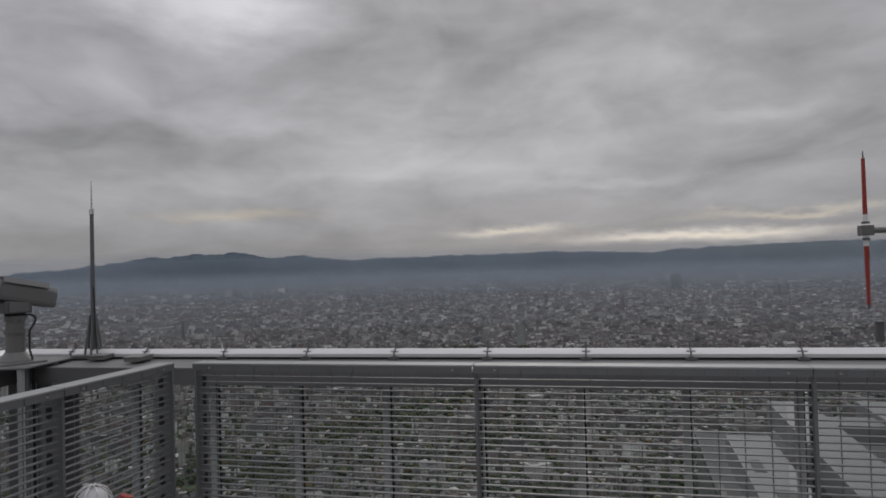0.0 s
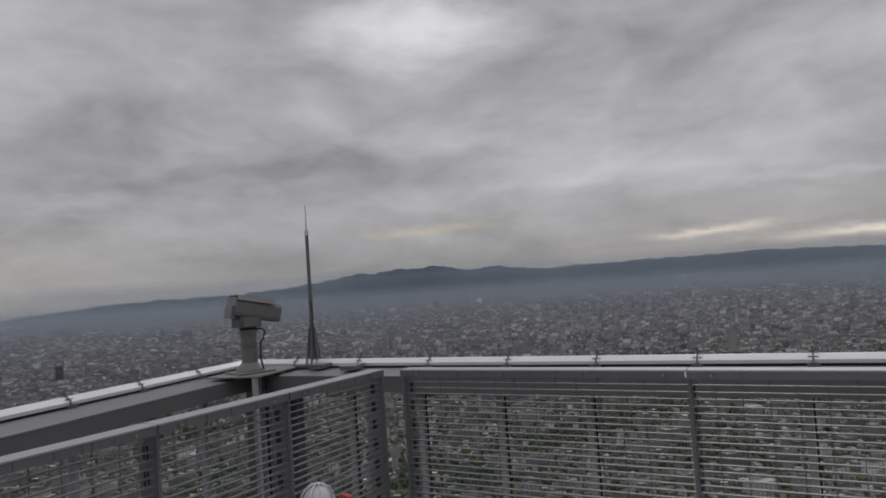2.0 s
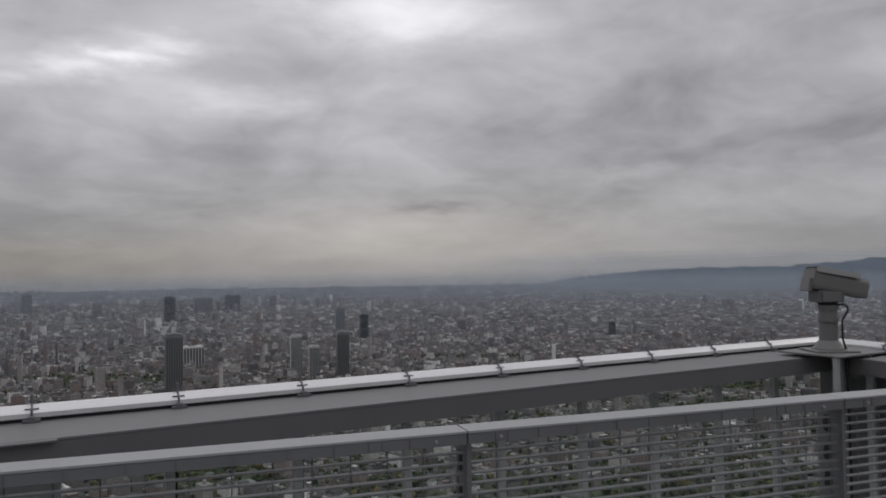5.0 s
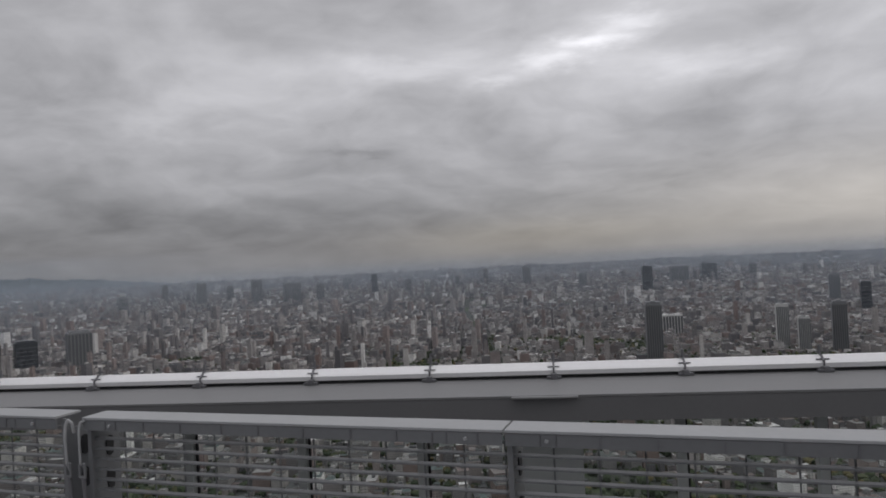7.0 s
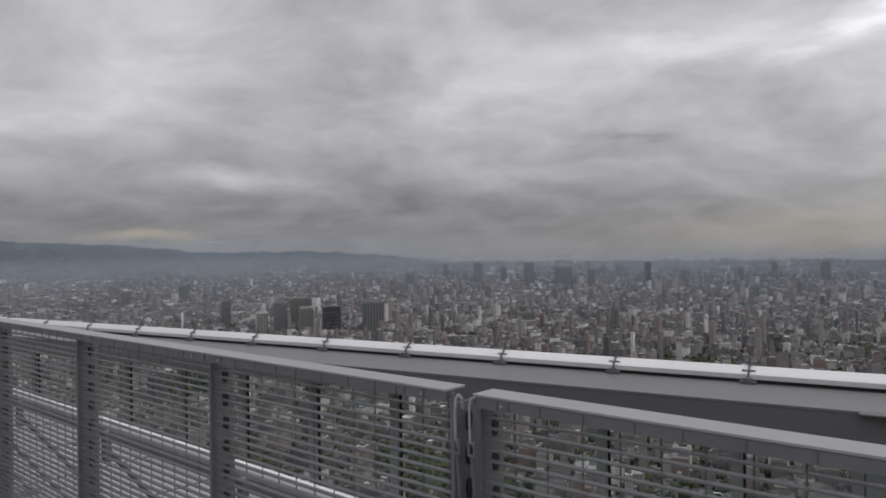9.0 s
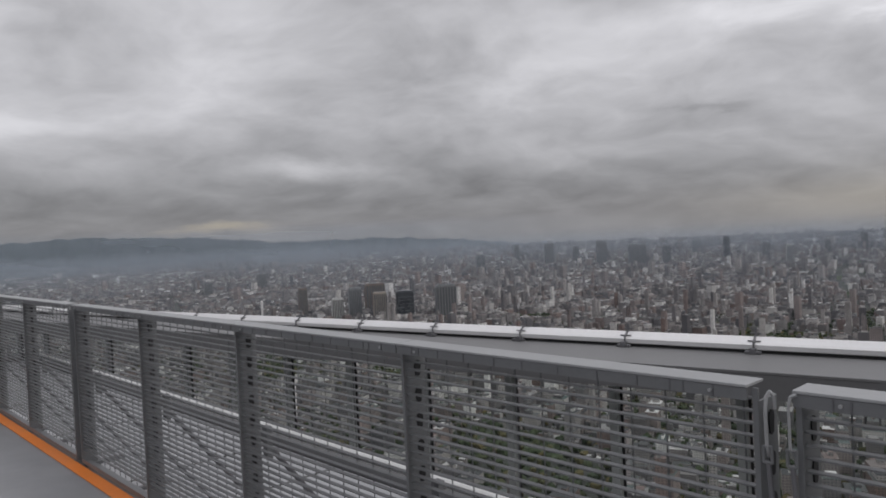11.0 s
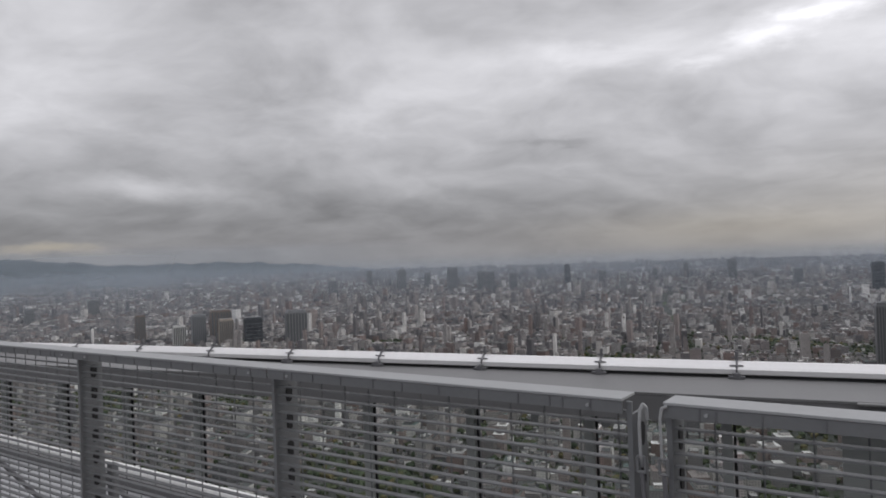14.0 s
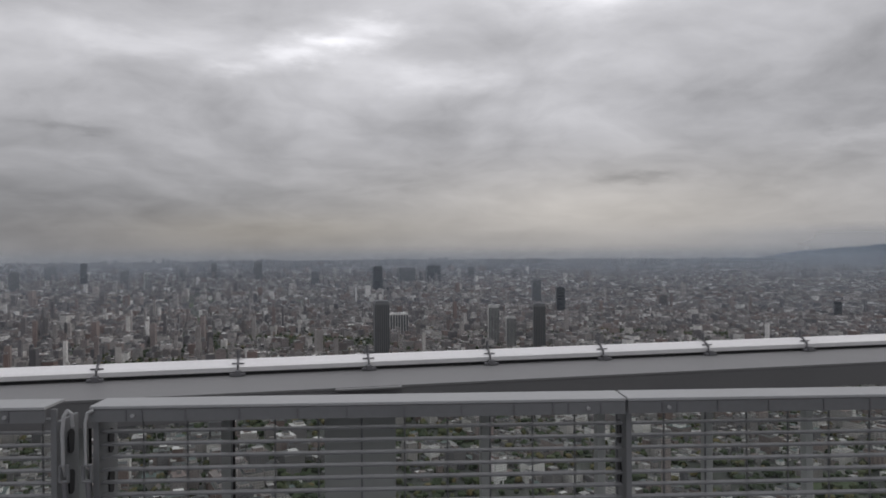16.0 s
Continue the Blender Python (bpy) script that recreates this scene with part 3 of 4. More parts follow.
# ---------------------------------------------------------------- outer parapets
def parapet(name, base, x0, x1, joints, mark):
    """Glazed roof-edge screen: mullions, panes, a box beam with sloping coping, and a tube held by clamps. y points outwards."""
    e = empty(name, base, "grey roof-edge parapet with stainless rail tube and glazed screen below", "parapet", kind="structure")
    part("coping", sweep([(-0.84, 0.275), (-0.84, 0.255), (-0.1, 0.255), (0.14, 0.255), (0.14, 0.295), (-0.1, 0.295)], x1 - x0), COPING, e, m=pose(x0, 0, 0))
    part("fascia", bx(x0, x1, -0.835, -0.805, 0.03, 0.252), FASCIA, e, "dark grey beam face")
    part("soffit", bx(x0, x1, -0.80, 0.1, 0.03, 0.06), FASCIA, e)
    t = part("rail_tube", sweep([(-0.04, 0.328), (-0.05, 0.334), (-0.05, 0.378), (-0.03, 0.398), (0.02, 0.438), (0.045, 0.448), (0.07, 0.446), (0.09, 0.42), (0.09, 0.328)], x1 - x0), STAINLESS, e, "bright stainless rail tube", pose(x0, 0, 0))
    # black strip painted as the shadow line beneath the tube
    part("rail_shadow_strip", bx(x0, x1, -0.03, 0.08, 0.297, 0.326), RUBBER, e)
    clamp = None
    for x in joints:
        if clamp is None:
            bm = bx(-0.008, 0.008, -0.06, -0.052, 0.30, 0.40)
            add_box(bm, -0.075, -0.014, -0.115, -0.06, 0.296, 0.326, 0.006)
            add_box(bm, 0.014, 0.075, -0.115, -0.06, 0.296, 0.326, 0.006)
            add_box(bm, -0.03, 0.03, -0.125, -0.055, 0.296, 0.352, 0.006)
            add_tube(bm, (0, -0.056, 0.395), (0, 0.02, 0.447), 0.011, sides=6)
            add_tube(bm, (0, 0.02, 0.447), (0, 0.075, 0.455), 0.011, sides=6)
            add_tube(bm, (0, 0.06, 0.45), (0, 0.06, 0.54), 0.016, sides=8)
            add_box(bm, -0.05, 0.05, 0.054, 0.07, 0.47, 0.484)
            add_box(bm, -0.06, 0.06, -0.028, -0.016, 0.408, 0.418)
            clamp = part("clamp", bm, CLAMP, e, "dark steel clamp", pose(x, 0, 0))
            mull = part("mullion", bx(-0.05, 0.045, -0.215, -0.118, -4.5, 0.028, 0.004), MULLION, e, m=pose(x - 0.1, 0, 0))
            gasket = part("gasket", bx(-0.008, 0.016, -0.14, -0.118, -4.5, 0.026), RUBBER, e, "black gasket", pose(x - 0.04, 0, 0))
            pane = part("pane", bx(0.02, 1.14, -0.115, -0.103, -4.5, 0.026), GLASS, e, "clear glass pane", pose(x, 0, 0))
            pane.visible_shadow = False
        else:
            twin(clamp, pose(x, 0, 0)), twin(mull, pose(x - 0.1, 0, 0)), twin(gasket, pose(x - 0.04, 0, 0)), twin(pane, pose(x, 0, 0))
    if mark is not None:
        part("wide_panel", bx(mark - 0.47, mark + 0.25, -0.25, -0.22, -4.5, 0.016), MULLION, e)
        part("gusset", bx(mark - 0.4, mark + 0.22, -0.90, -0.842, 0.252, 0.273, 0.008), COPING, e)
    if mark is None:
        part("dark_panel", bx(-5.25, -3.9, -0.165, -0.14, -4.5, 0.0), FASCIA, e, "solid dark grey panel")
    part("sill", bx(x0, x1, -0.25, 0.0, -4.7, -4.5), FASCIA, e)
    return e


NORTH_AT = pose(0, 13.86, -0.035)
EAST_AT = pose(12.65, 8.52, -0.03, 0, 0, -98.4)
P = 1.32
parapet("parapet_north", NORTH_AT, -64.0, 13.5, [1.55 + P * i for i in range(-48, 9)], 1.55)
parapet("parapet_east", EAST_AT, -5.45, 20.0, [1.38 * i for i in range(-3, 14)], None)

# ---------------------------------------------------------------- roof equipment
TILT = pose(0, 0, 0.9, 0, 11, 0) @ pose(0, 0, -0.9)


def ptz_camera(base):
    e = empty("pan_tilt_camera", base, "large grey weatherproof pan-tilt camera on a round pedestal", "camera")
    bm = bx(-0.30, 0.30, -0.28, 0.28, -0.05, 0.0, 0.01)
    part("base_plate", bm, DEVICE, e)
    bm = tube((0, 0, 0.0), (0, 0, 0.03), 0.23, 0.22, 24)
    add_tube(bm, (0, 0, 0.028), (0, 0, 0.13), 0.205, 0.13, 24)
    add_tube(bm, (0, 0, 0.12), (0, 0, 0.40), 0.125, 0.122, 24)
    part("pedestal", bm, DEVICE, e)
    part("flange_ring", tube((0, 0, 0.395), (0, 0, 0.43), 0.14, 0.14, 24), DEVICE, e)
    part("pan_head", tube((0, 0, 0.43), (0, 0, 0.575), 0.122, 0.122, 24), DEVICE, e)
    part("flange_ring", tube((0, 0, 0.575), (0, 0, 0.635), 0.142, 0.142, 24), DEVICE, e)
    bolt = part("ring_bolt", tube((0.128, 0, 0.43), (0.128, 0, 0.445), 0.012, sides=6), GALV, e)
    for i in range(1, 8):
        twin(bolt, pose(0, 0, 0, 0, 0, 45 * i))
    part("collar", tube((0, 0, 0.635), (0, 0, 0.675), 0.125, 0.135, 24), RUBBER, e, "black rubber collar")
    part("tilt_yoke", bx(-0.2, 0.16, -0.16, 0.16, 0.675, 0.85, 0.015), DEVICE_DARK, e)
    for y in (-0.175, 0.163):
        part("side_cover", bx(-0.15, 0.11, y, y + 0.012, 0.69, 0.83, 0.004), DEVICE, e)
    part("rear_block", bx(-0.32, -0.27, -0.13, 0.13, 0.78, 0.98, 0.012), DEVICE, e, m=TILT)
    bm = bmesh.new()
    pr = [(-0.16, 0.83), (0.16, 0.83), (0.18, 0.88), (0.18, 1.06), (0.13, 1.12), (-0.13, 1.12), (-0.18, 1.06), (-0.18, 0.88)]
    a = [bm.verts.new((-0.28, y, z)) for y, z in pr]
    b = [bm.verts.new((0.50, y * 0.95, z * 0.86 + 0.10 if z < 0.9 else z - 0.03)) for y, z in pr]
    for i in range(8):
        bm.faces.new((a[i], a[(i + 1) % 8], b[(i + 1) % 8], b[i]))
    bm.faces.new(a[::-1]), bm.faces.new(b)
    bmesh.ops.recalc_face_normals(bm, faces=bm.faces)
    bmesh.ops.bevel(bm, geom=list(bm.edges), offset=0.012, segments=2, affect="EDGES")
    part("housing", bm, DEVICE, e, m=TILT)
    part("front_window", bx(0.492, 0.504, -0.12, 0.12, 0.93, 1.05, 0.003), RUBBER, e, "dark front window", TILT)
    part("sun_hood", sweep([(-0.19, 1.07), (-0.14, 1.135), (0.14, 1.135), (0.19, 1.07), (0.195, 1.075), (0.145, 1.15), (-0.145, 1.15), (-0.195, 1.075)], 0.62), DEVICE, e, m=TILT @ pose(-0.26, 0, 0))
    part("cable", bent([(0.06, -0.1, 0.64), (0.14, -0.14, 0.65), (0.19, -0.16, 0.62), (0.2, -0.16, 0.56), (0.16, -0.15, 0.48), (0.125, -0.14, 0.42), (0.12, -0.15, 0.16), (0.14, -0.19, 0.02)], 0.014), RUBBER, e, "black cable")
    return e


ptz_camera(pose(12.38, 12.98, 0.345, 0, 0, -30) @ Matrix.Scale(1.09, 4))

plinth = empty("corner_plinth", pose(12.33, 13.0, 0), "grey steel bracket plinth at the parapet corner", "bracket")
part("top_plate", bx(-0.52, 0.85, -0.55, 0.45, 0.29, 0.315, 0.004), DEVICE, plinth)
part("leg", bx(-0.5, -0.43, -0.5, -0.43, -2.6, 0.288), MULLION, plinth)
part("leg", bx(0.3, 0.37, -0.5, -0.43, -2.6, 0.288), MULLION, plinth)
part("back_panel", bx(0.25, 0.6, 0.02, 0.08, -2.6, 0.288), MULLION, plinth)
part("conduit", tube((-0.1, -0.3, -2.6), (-0.1, -0.3, 0.288), 0.035), GALV, plinth)
part("conduit", tube((0.0, -0.34, -2.6), (0.0, -0.34, 0.288), 0.022), RUBBER, plinth)

rod = empty("lightning_rod", pose(13.25, 12.25, 0.318) @ Matrix.Scale(1.11, 4), "tapered grey lightning rod on splayed stays", "lightning rod")
part("mast", tube((0, 0, 0.0), (0, 0, 1.05), 0.036, 0.034, 12), GALV, rod)
part("upper_mast", tube((0, 0, 1.05), (0, 0, 2.12), 0.031, 0.027, 12), GALV, rod)
part("collar", tube((0, 0, 2.08), (0, 0, 2.16), 0.034, 0.034, 12), STAINLESS, rod)
part("needle", tube((0, 0, 2.14), (0, 0, 2.58), 0.016, 0.006, 8), STAINLESS, rod)
for i in range(6):
    a = radians(60 * i + 12)
    part("stay", tube((0.12 * math.cos(a), 0.12 * math.sin(a), 0.01), (0.042 * math.cos(a), 0.042 * math.sin(a), 0.6), 0.017, 0.012, 8), GALV, rod)
part("foot", bx(-0.22, 0.22, -0.22, 0.22, -0.03, 0.015, 0.005), DEVICE_DARK, rod)
part("earth_cable", bent([(-0.05, -0.04, 1.0), (-0.07, -0.06, 0.8), (-0.12, -0.1, 0.3), (-0.15, -0.14, 0.01)], 0.009), RUBBER, rod, "black earth cable")
part("cable_clip", tube((-0.05, -0.04, 0.96), (0, 0, 0.98), 0.014), CLAMP, rod)
for x, y, w in ((12.95, 11.95, 0.34), (12.7, 11.2, 0.42)):
    b = empty("junction_box", pose(x, y, 0.29), "small grey steel junction box on the coping", "junction box", "junction boxes")
    part("body", bx(-w / 2, w / 2, -0.13, 0.13, 0, 0.06, 0.01), DEVICE, b)
    part("lid", bx(-w / 2 - 0.012, w / 2 + 0.012, -0.142, 0.142, 0.062, 0.072, 0.004), DEVICE, b)

ant = empty("dipole_antenna", pose(13.3, 0.0, 0.28) @ Matrix.Scale(1.14, 4), "red and white banded dipole antenna on a bracket arm", "antenna")
part("mast", tube((0.2, -0.95, 0.0), (0.2, -0.95, 1.9), 0.045), GALV, ant)
part("bracket_arm", tube((0.2, -0.95, 1.49), (0, 0.02, 1.49), 0.04), DEVICE, ant)
part("hub", bx(-0.07, 0.07, -0.08, 0.08, 1.42, 1.56, 0.015), DEVICE, ant)
for i in range(7):
    part("band", tube((0, 0, 1.58 + 0.125 * i), (0, 0, 1.58 + 0.125 * (i + 1)), 0.030 - 0.001 * i), RED if i % 7 else WHITE, ant)
part("side_rod", tube((-0.03, 0, 1.72), (-0.03, 0, 2.3), 0.012), RED, ant)
part("end_cap", tube((0, 0, 0.44), (0, 0, 0.5), 0.012, 0.02), CLAMP, ant)
for z in (1.36, 1.58):
    part("ring_clamp", tube((0, 0, z), (0, 0, z + 0.03), 0.05), GALV, ant)
part("tip", tube((0, 0, 2.46), (0, 0, 2.56), 0.012, 0.006), CLAMP, ant)
for i in range(7):
    part("band", tube((0, 0, 1.41 - 0.13 * i), (0, 0, 1.41 - 0.13 * (i + 1)), 0.034 - 0.002 * i), RED if i % 7 else WHITE, ant)
rp = empty("rail_post", pose(13.3, -0.14, 0.28), "short grey steel post beside the coping", "post")
part("upright", bx(-0.04, 0.04, -0.05, 0.05, 0.0, 0.30, 0.006), DEVICE_DARK, rp)
part("cap", bx(-0.055, 0.055, -0.065, 0.065, 0.302, 0.318, 0.004), GALV, rp)


def obstruction_lamp(base):
    e = empty("boundary_lamp", base, "caged clear boundary lamp with red cap on a stand", "lamp")
    part("stand", tube((0, 0, 0), (0, 0, 0.695), 0.018), GALV, e)
    part("foot", tube((0, 0, 0), (0, 0, 0.012), 0.07, sides=16), GALV, e)
    part("socket", tube((0, 0, 0.695), (0, 0, 0.765), 0.04, 0.045, 16), WHITE, e)
    bm = bmesh.new()
    bmesh.ops.create_uvsphere(bm, u_segments=18, v_segments=10, radius=0.06, matrix=Matrix.Translation((0, 0, 0.800)))
    for f in bm.faces:
        f.smooth = True
    part("globe", bm, LIGHT_PAINT, e, "pale glass globe")
    for i in range(4):
        a = radians(45 * i)
        c, s = math.cos(a), math.sin(a)
        pts = [(0.078 * math.cos(t) * c, 0.078 * math.cos(t) * s, 0.790 + 0.082 * math.sin(t)) for t in [radians(k * 22.5) for k in range(9)]]
        part("cage_wire", bent(pts, 0.0025, 6), STAINLESS, e)
    ring = [(0.078 * math.cos(radians(k * 22.5)), 0.078 * math.sin(radians(k * 22.5)), 0.790) for k in range(17)]
    part("cage_ring", bent(ring, 0.0025, 6), STAINLESS, e)
    part("red_cap", tube((0.10, -0.022, 0.745), (0.122, -0.03, 0.805), 0.034, 0.027, 16), RED, e, "red plastic cap")
    part("cap_bracket", tube((0, 0, 0.72), (0.105, -0.024, 0.762), 0.012), GALV, e)
    return e


obstruction_lamp(pose(4.66, 7.18, 0, 0, 0, -40) @ Matrix.Scale(0.955, 4))

# lower roof frame beyond the east parapet
LOW = pose(20, -3.6, -8, 0, 0, -10.5)
frame_roof = empty("lower_roof_frame", LOW, "pale grey steel roof framework of the storeys below", "roof frame")
for x0, x1, y0, y1, z0, z1 in ((-6, 22, -1.1, 1.1, -1.4, 0), (-6, 32, -5.2, -2.7, -1.4, 0), (26, 28.4, -22, -5.3, -1.3, -0.2), (14, 16, -22, -5.3, -1.5, -0.5), (-6, 32, -10.2, -8.0, -1.2, 0.1)):
    part("girder", bx(x0, x1, y0, y1, z0, z1, 0.03), ROOF_GREY, frame_roof)
part("vent_slot", bx(9.5, 12.5, -0.4, 0.4, -0.02, 0.02), ROOF_DARK, frame_roof, "dark vent slot")
part("vent_slot", bx(15.0, 17.0, 0.2, 0.7, -0.02, 0.02), ROOF_DARK, frame_roof, "dark vent slot")
part("roof_sheet", bx(-6, 36, -24, 1.6, -3.6, -3.2), ROOF_DARK, frame_roof)
part("edge_kerb", bx(-6, 22, 1.3, 1.6, -3.2, -2.7), FASCIA, frame_roof)
tower_body = tagged(part("tower_block", bx(-64, 13.6, -26, 14.2, -300, -4.75), ROOF_GREY), "grey high-rise block that carries the helipad", "building", kind="structure")
low_body = tagged(part("lower_block", bx(-5.9, 35.9, -23.9, 1.5, -292, -3.62), FASCIA, m=LOW), "lower storeys of the high-rise beside the helipad", "building", kind="structure")
pad_body = tagged(part("pad_support", bx(-10.5, 5.1, -15.9, -0.06, -4.74, -0.17), ROOF_GREY, m=PAD), "grey base structure under the helipad deck", "building", kind="structure")


# ---------------------------------------------------------------- the city, the hills and the haze
DROP = 300.0
NEAR, SPAN = 2500.0, 2330.0
EYE = Vector((1.2, 6.5, 1.5))


def reach(d):
    """Distances past 2.5 km draw together so that the whole plain ends inside 4.85 km."""
    d = np.asarray(d, float)
    return np.where(d < NEAR, d, NEAR + SPAN * (1 - np.exp(-np.maximum(d - NEAR, 0) / SPAN)))


def plain(d):
    r = reach(d)
    return EYE.z - (DROP + 1.5) * r / np.maximum(d, 1.0)


def mesh_from(name, verts, faces, mat):
    me = bpy.data.meshes.new(name)
    verts, faces = np.asarray(verts, np.float32), np.asarray(faces, np.int32)
    me.vertices.add(len(verts))
    me.vertices.foreach_set("co", verts.ravel())
    me.loops.add(faces.size)
    me.loops.foreach_set("vertex_index", faces.ravel())
    me.polygons.add(len(faces))
    me.polygons.foreach_set("loop_start", np.arange(0, faces.size, faces.shape[1], dtype=np.int32))
    me.polygons.foreach_set("loop_total", np.full(len(faces), faces.shape[1], np.int32))
    me.update(calc_edges=True)
    me.validate()
    me.shade_flat()
    me.materials.append(mat)
    return new(name, me)


def build_ground():
    rings = np.concatenate([[1.0, 200], np.geomspace(400, 17500, 60)])
    n = 180
    a = np.linspace(0, 2 * np.pi, n, endpoint=False)
    r, z = reach(rings), plain(rings)
    z[:2] = z[2]
    v = np.stack([EYE.x + r[:, None] * np.sin(a), EYE.y + r[:, None] * np.cos(a), np.repeat(z[:, None], n, 1)], -1).reshape(-1, 3)
    i, j = np.meshgrid(np.arange(len(rings) - 1), np.arange(n), indexing="ij")
    k = (j + 1) % n
    f = np.stack([i * n + j, (i + 1) * n + j, (i + 1) * n + k, i * n + k], -1).reshape(-1, 4)[:, ::-1]
    tagged(mesh_from("ground", v, f, GROUND), "hazy grey-green city plain seen from above", "ground", kind="structure")


build_ground()
rng = np.random.default_rng(7)
A0, A1 = radians(-92), radians(126)
PARKS = ((8.0, 820, 150), (-12.0, 1980, 110), (-30.0, 900, 80), (24.0, 1000, 70), (70.0, 1100, 90), (95.0, 900, 70))


def in_park(x, y):
    hit = np.zeros(len(x), bool)
    for az, d, r in PARKS:
        px, py = d * math.sin(radians(az)), d * math.cos(radians(az))
        hit |= np.hypot(x - px, y - py) < r * (1 + 0.3 * np.sin(np.arctan2(y - py, x - px) * 3 + az))
    return hit


AVENUE = ((-6.5, 1500, 5200), (6.0, 1500, 2400), (-58.0, 1800, 5000), (92.0, 1500, 5000))


def blocks(name, d0, d1, cell, label, tall, low, fill, seed):
    """A stretch of town on a turned street grid: one box for each building."""
    g = np.random.default_rng(seed)
    n = int(2 * d1 / cell)
    gx, gy = np.meshgrid(np.arange(n), np.arange(n))
    x, y = (gx.ravel() - n / 2) * cell, (gy.ravel() - n / 2) * cell
    c, s = math.cos(0.12), math.sin(0.12)
    x, y = x * c - y * s, x * s + y * c
    d, a = np.hypot(x, y), np.arctan2(x, y)
    keep = (d >= d0) & (d < d1) & (a > A0) & (a < A1) & (g.random(len(d)) < fill)
    # streets every few plots
    keep &= ~((gx.ravel() % 7 == 0) & (g.random(len(d)) < 0.85)) & ~((gy.ravel() % 9 == 0) & (g.random(len(d)) < 0.85))
    # parks and groves
    wob = np.sin(x / 210 + 1.3) * np.sin(y / 170 + 0.6) + 0.5 * np.sin(x / 83 + y / 61)
    keep &= ~((wob > 0.66) & (d < 2600) & (g.random(len(d)) < 0.9))
    keep &= ~(in_park(x, y) & (g.random(len(d)) < 0.96))
    for az, e0, e1 in AVENUE:
        off = np.abs(x * math.cos(radians(az)) - y * math.sin(radians(az)) - 60 * np.sin(y / 900))
        keep &= ~((off < 16 + cell * 0.35) & (d > e0) & (d < e1))
    x, y, d, a = x[keep], y[keep], d[keep], a[keep]
    m = len(x)
    x, y = x + g.normal(0, cell * 0.08, m), y + g.normal(0, cell * 0.08, m)
    d, a = np.hypot(x, y), np.arctan2(x, y)
    w, l = cell * g.uniform(0.45, 0.92, m), cell * g.uniform(0.45, 0.92, m)
    core = np.exp(-((np.degrees(a) + 18) / 28) ** 2)
    h = low * np.exp(g.normal(0, 0.35, m))
    big = g.random(m) < tall * (0.6 + 1.6 * core)
    h = np.where(big, g.uniform(14, 28, m) * (1 + 0.3 * core), h)
    giant = g.random(m) < tall * 0.035 * (0.3 + 4 * core)
    h = np.where(giant, g.uniform(45, 95, m), h)
    w, l = np.where(big, np.maximum(w * 1.1, g.uniform(13, 27, m)), w), np.where(big, np.maximum(l * 1.2, g.uniform(15, 34, m)), l)
    k = reach(d) / d
    t = 0.12 + 0.5 * np.round(np.sin(x / 900) + np.cos(y / 1100)) * 0.4 + g.normal(0, 0.03, m)
    ct, st = np.cos(t), np.sin(t)
    px = np.stack([-w, w, w, -w], 1) / 2
    py = np.stack([-l, -l, l, l], 1) / 2
    cx = (x[:, None] + px * ct[:, None] - py * st[:, None]) * k[:, None] + EYE.x
    cy = (y[:, None] + px * st[:, None] + py * ct[:, None]) * k[:, None] + EYE.y
    z0 = plain(d)
    z1 = z0 + h * k
    lowv = np.stack([cx, cy, np.repeat((z0 - 3 * k)[:, None], 4, 1)], -1)
    topv = np.stack([cx, cy, np.repeat(z1[:, None], 4, 1)], -1)
    # stair heads and plant rooms on the larger roofs
    up = np.flatnonzero(big | giant)
    mid = topv[up].mean(1, keepdims=True)
    sub = mid + (topv[up] - mid) * g.uniform(0.25, 0.6, (len(up), 1, 1)) + (topv[up][:, :1] - mid) * g.uniform(-0.3, 0.3, (len(up), 1, 1))
    roofv = sub.copy()
    roofv[:, :, 2] += (g.uniform(2.5, 5, len(up)) * k[up])[:, None]
    sub[:, :, 2] -= 0.3
    lowv, topv = np.concatenate([lowv, sub]), np.concatenate([topv, roofv])
    m = len(lowv)
    v = np.concatenate([lowv, topv], 1).reshape(-1, 3)
    q = np.array([[0, 1, 5, 4], [1, 2, 6, 5], [2, 3, 7, 6], [3, 0, 4, 7], [4, 5, 6, 7]])
    f = (np.arange(m)[:, None, None] * 8 + q[None]).reshape(-1, 4)
    tagged(mesh_from(name, v, f, CITY), label, "buildings", kind="stuff")


blocks("near_town", 520, 1500, 12.0, "dense low houses and small blocks with grey roofs", 0.06, 7.0, 0.8, 11)
blocks("middle_town", 1500, 3800, 14.5, "dense mid-rise city blocks in grey and beige", 0.075, 8.5, 0.86, 12)
blocks("outer_town", 3800, 8500, 34, "hazy carpet of distant city blocks", 0.16, 11, 0.88, 13)
blocks("far_town", 8500, 17000, 105, "faint distant suburbs under haze", 0.3, 14, 0.9, 14)


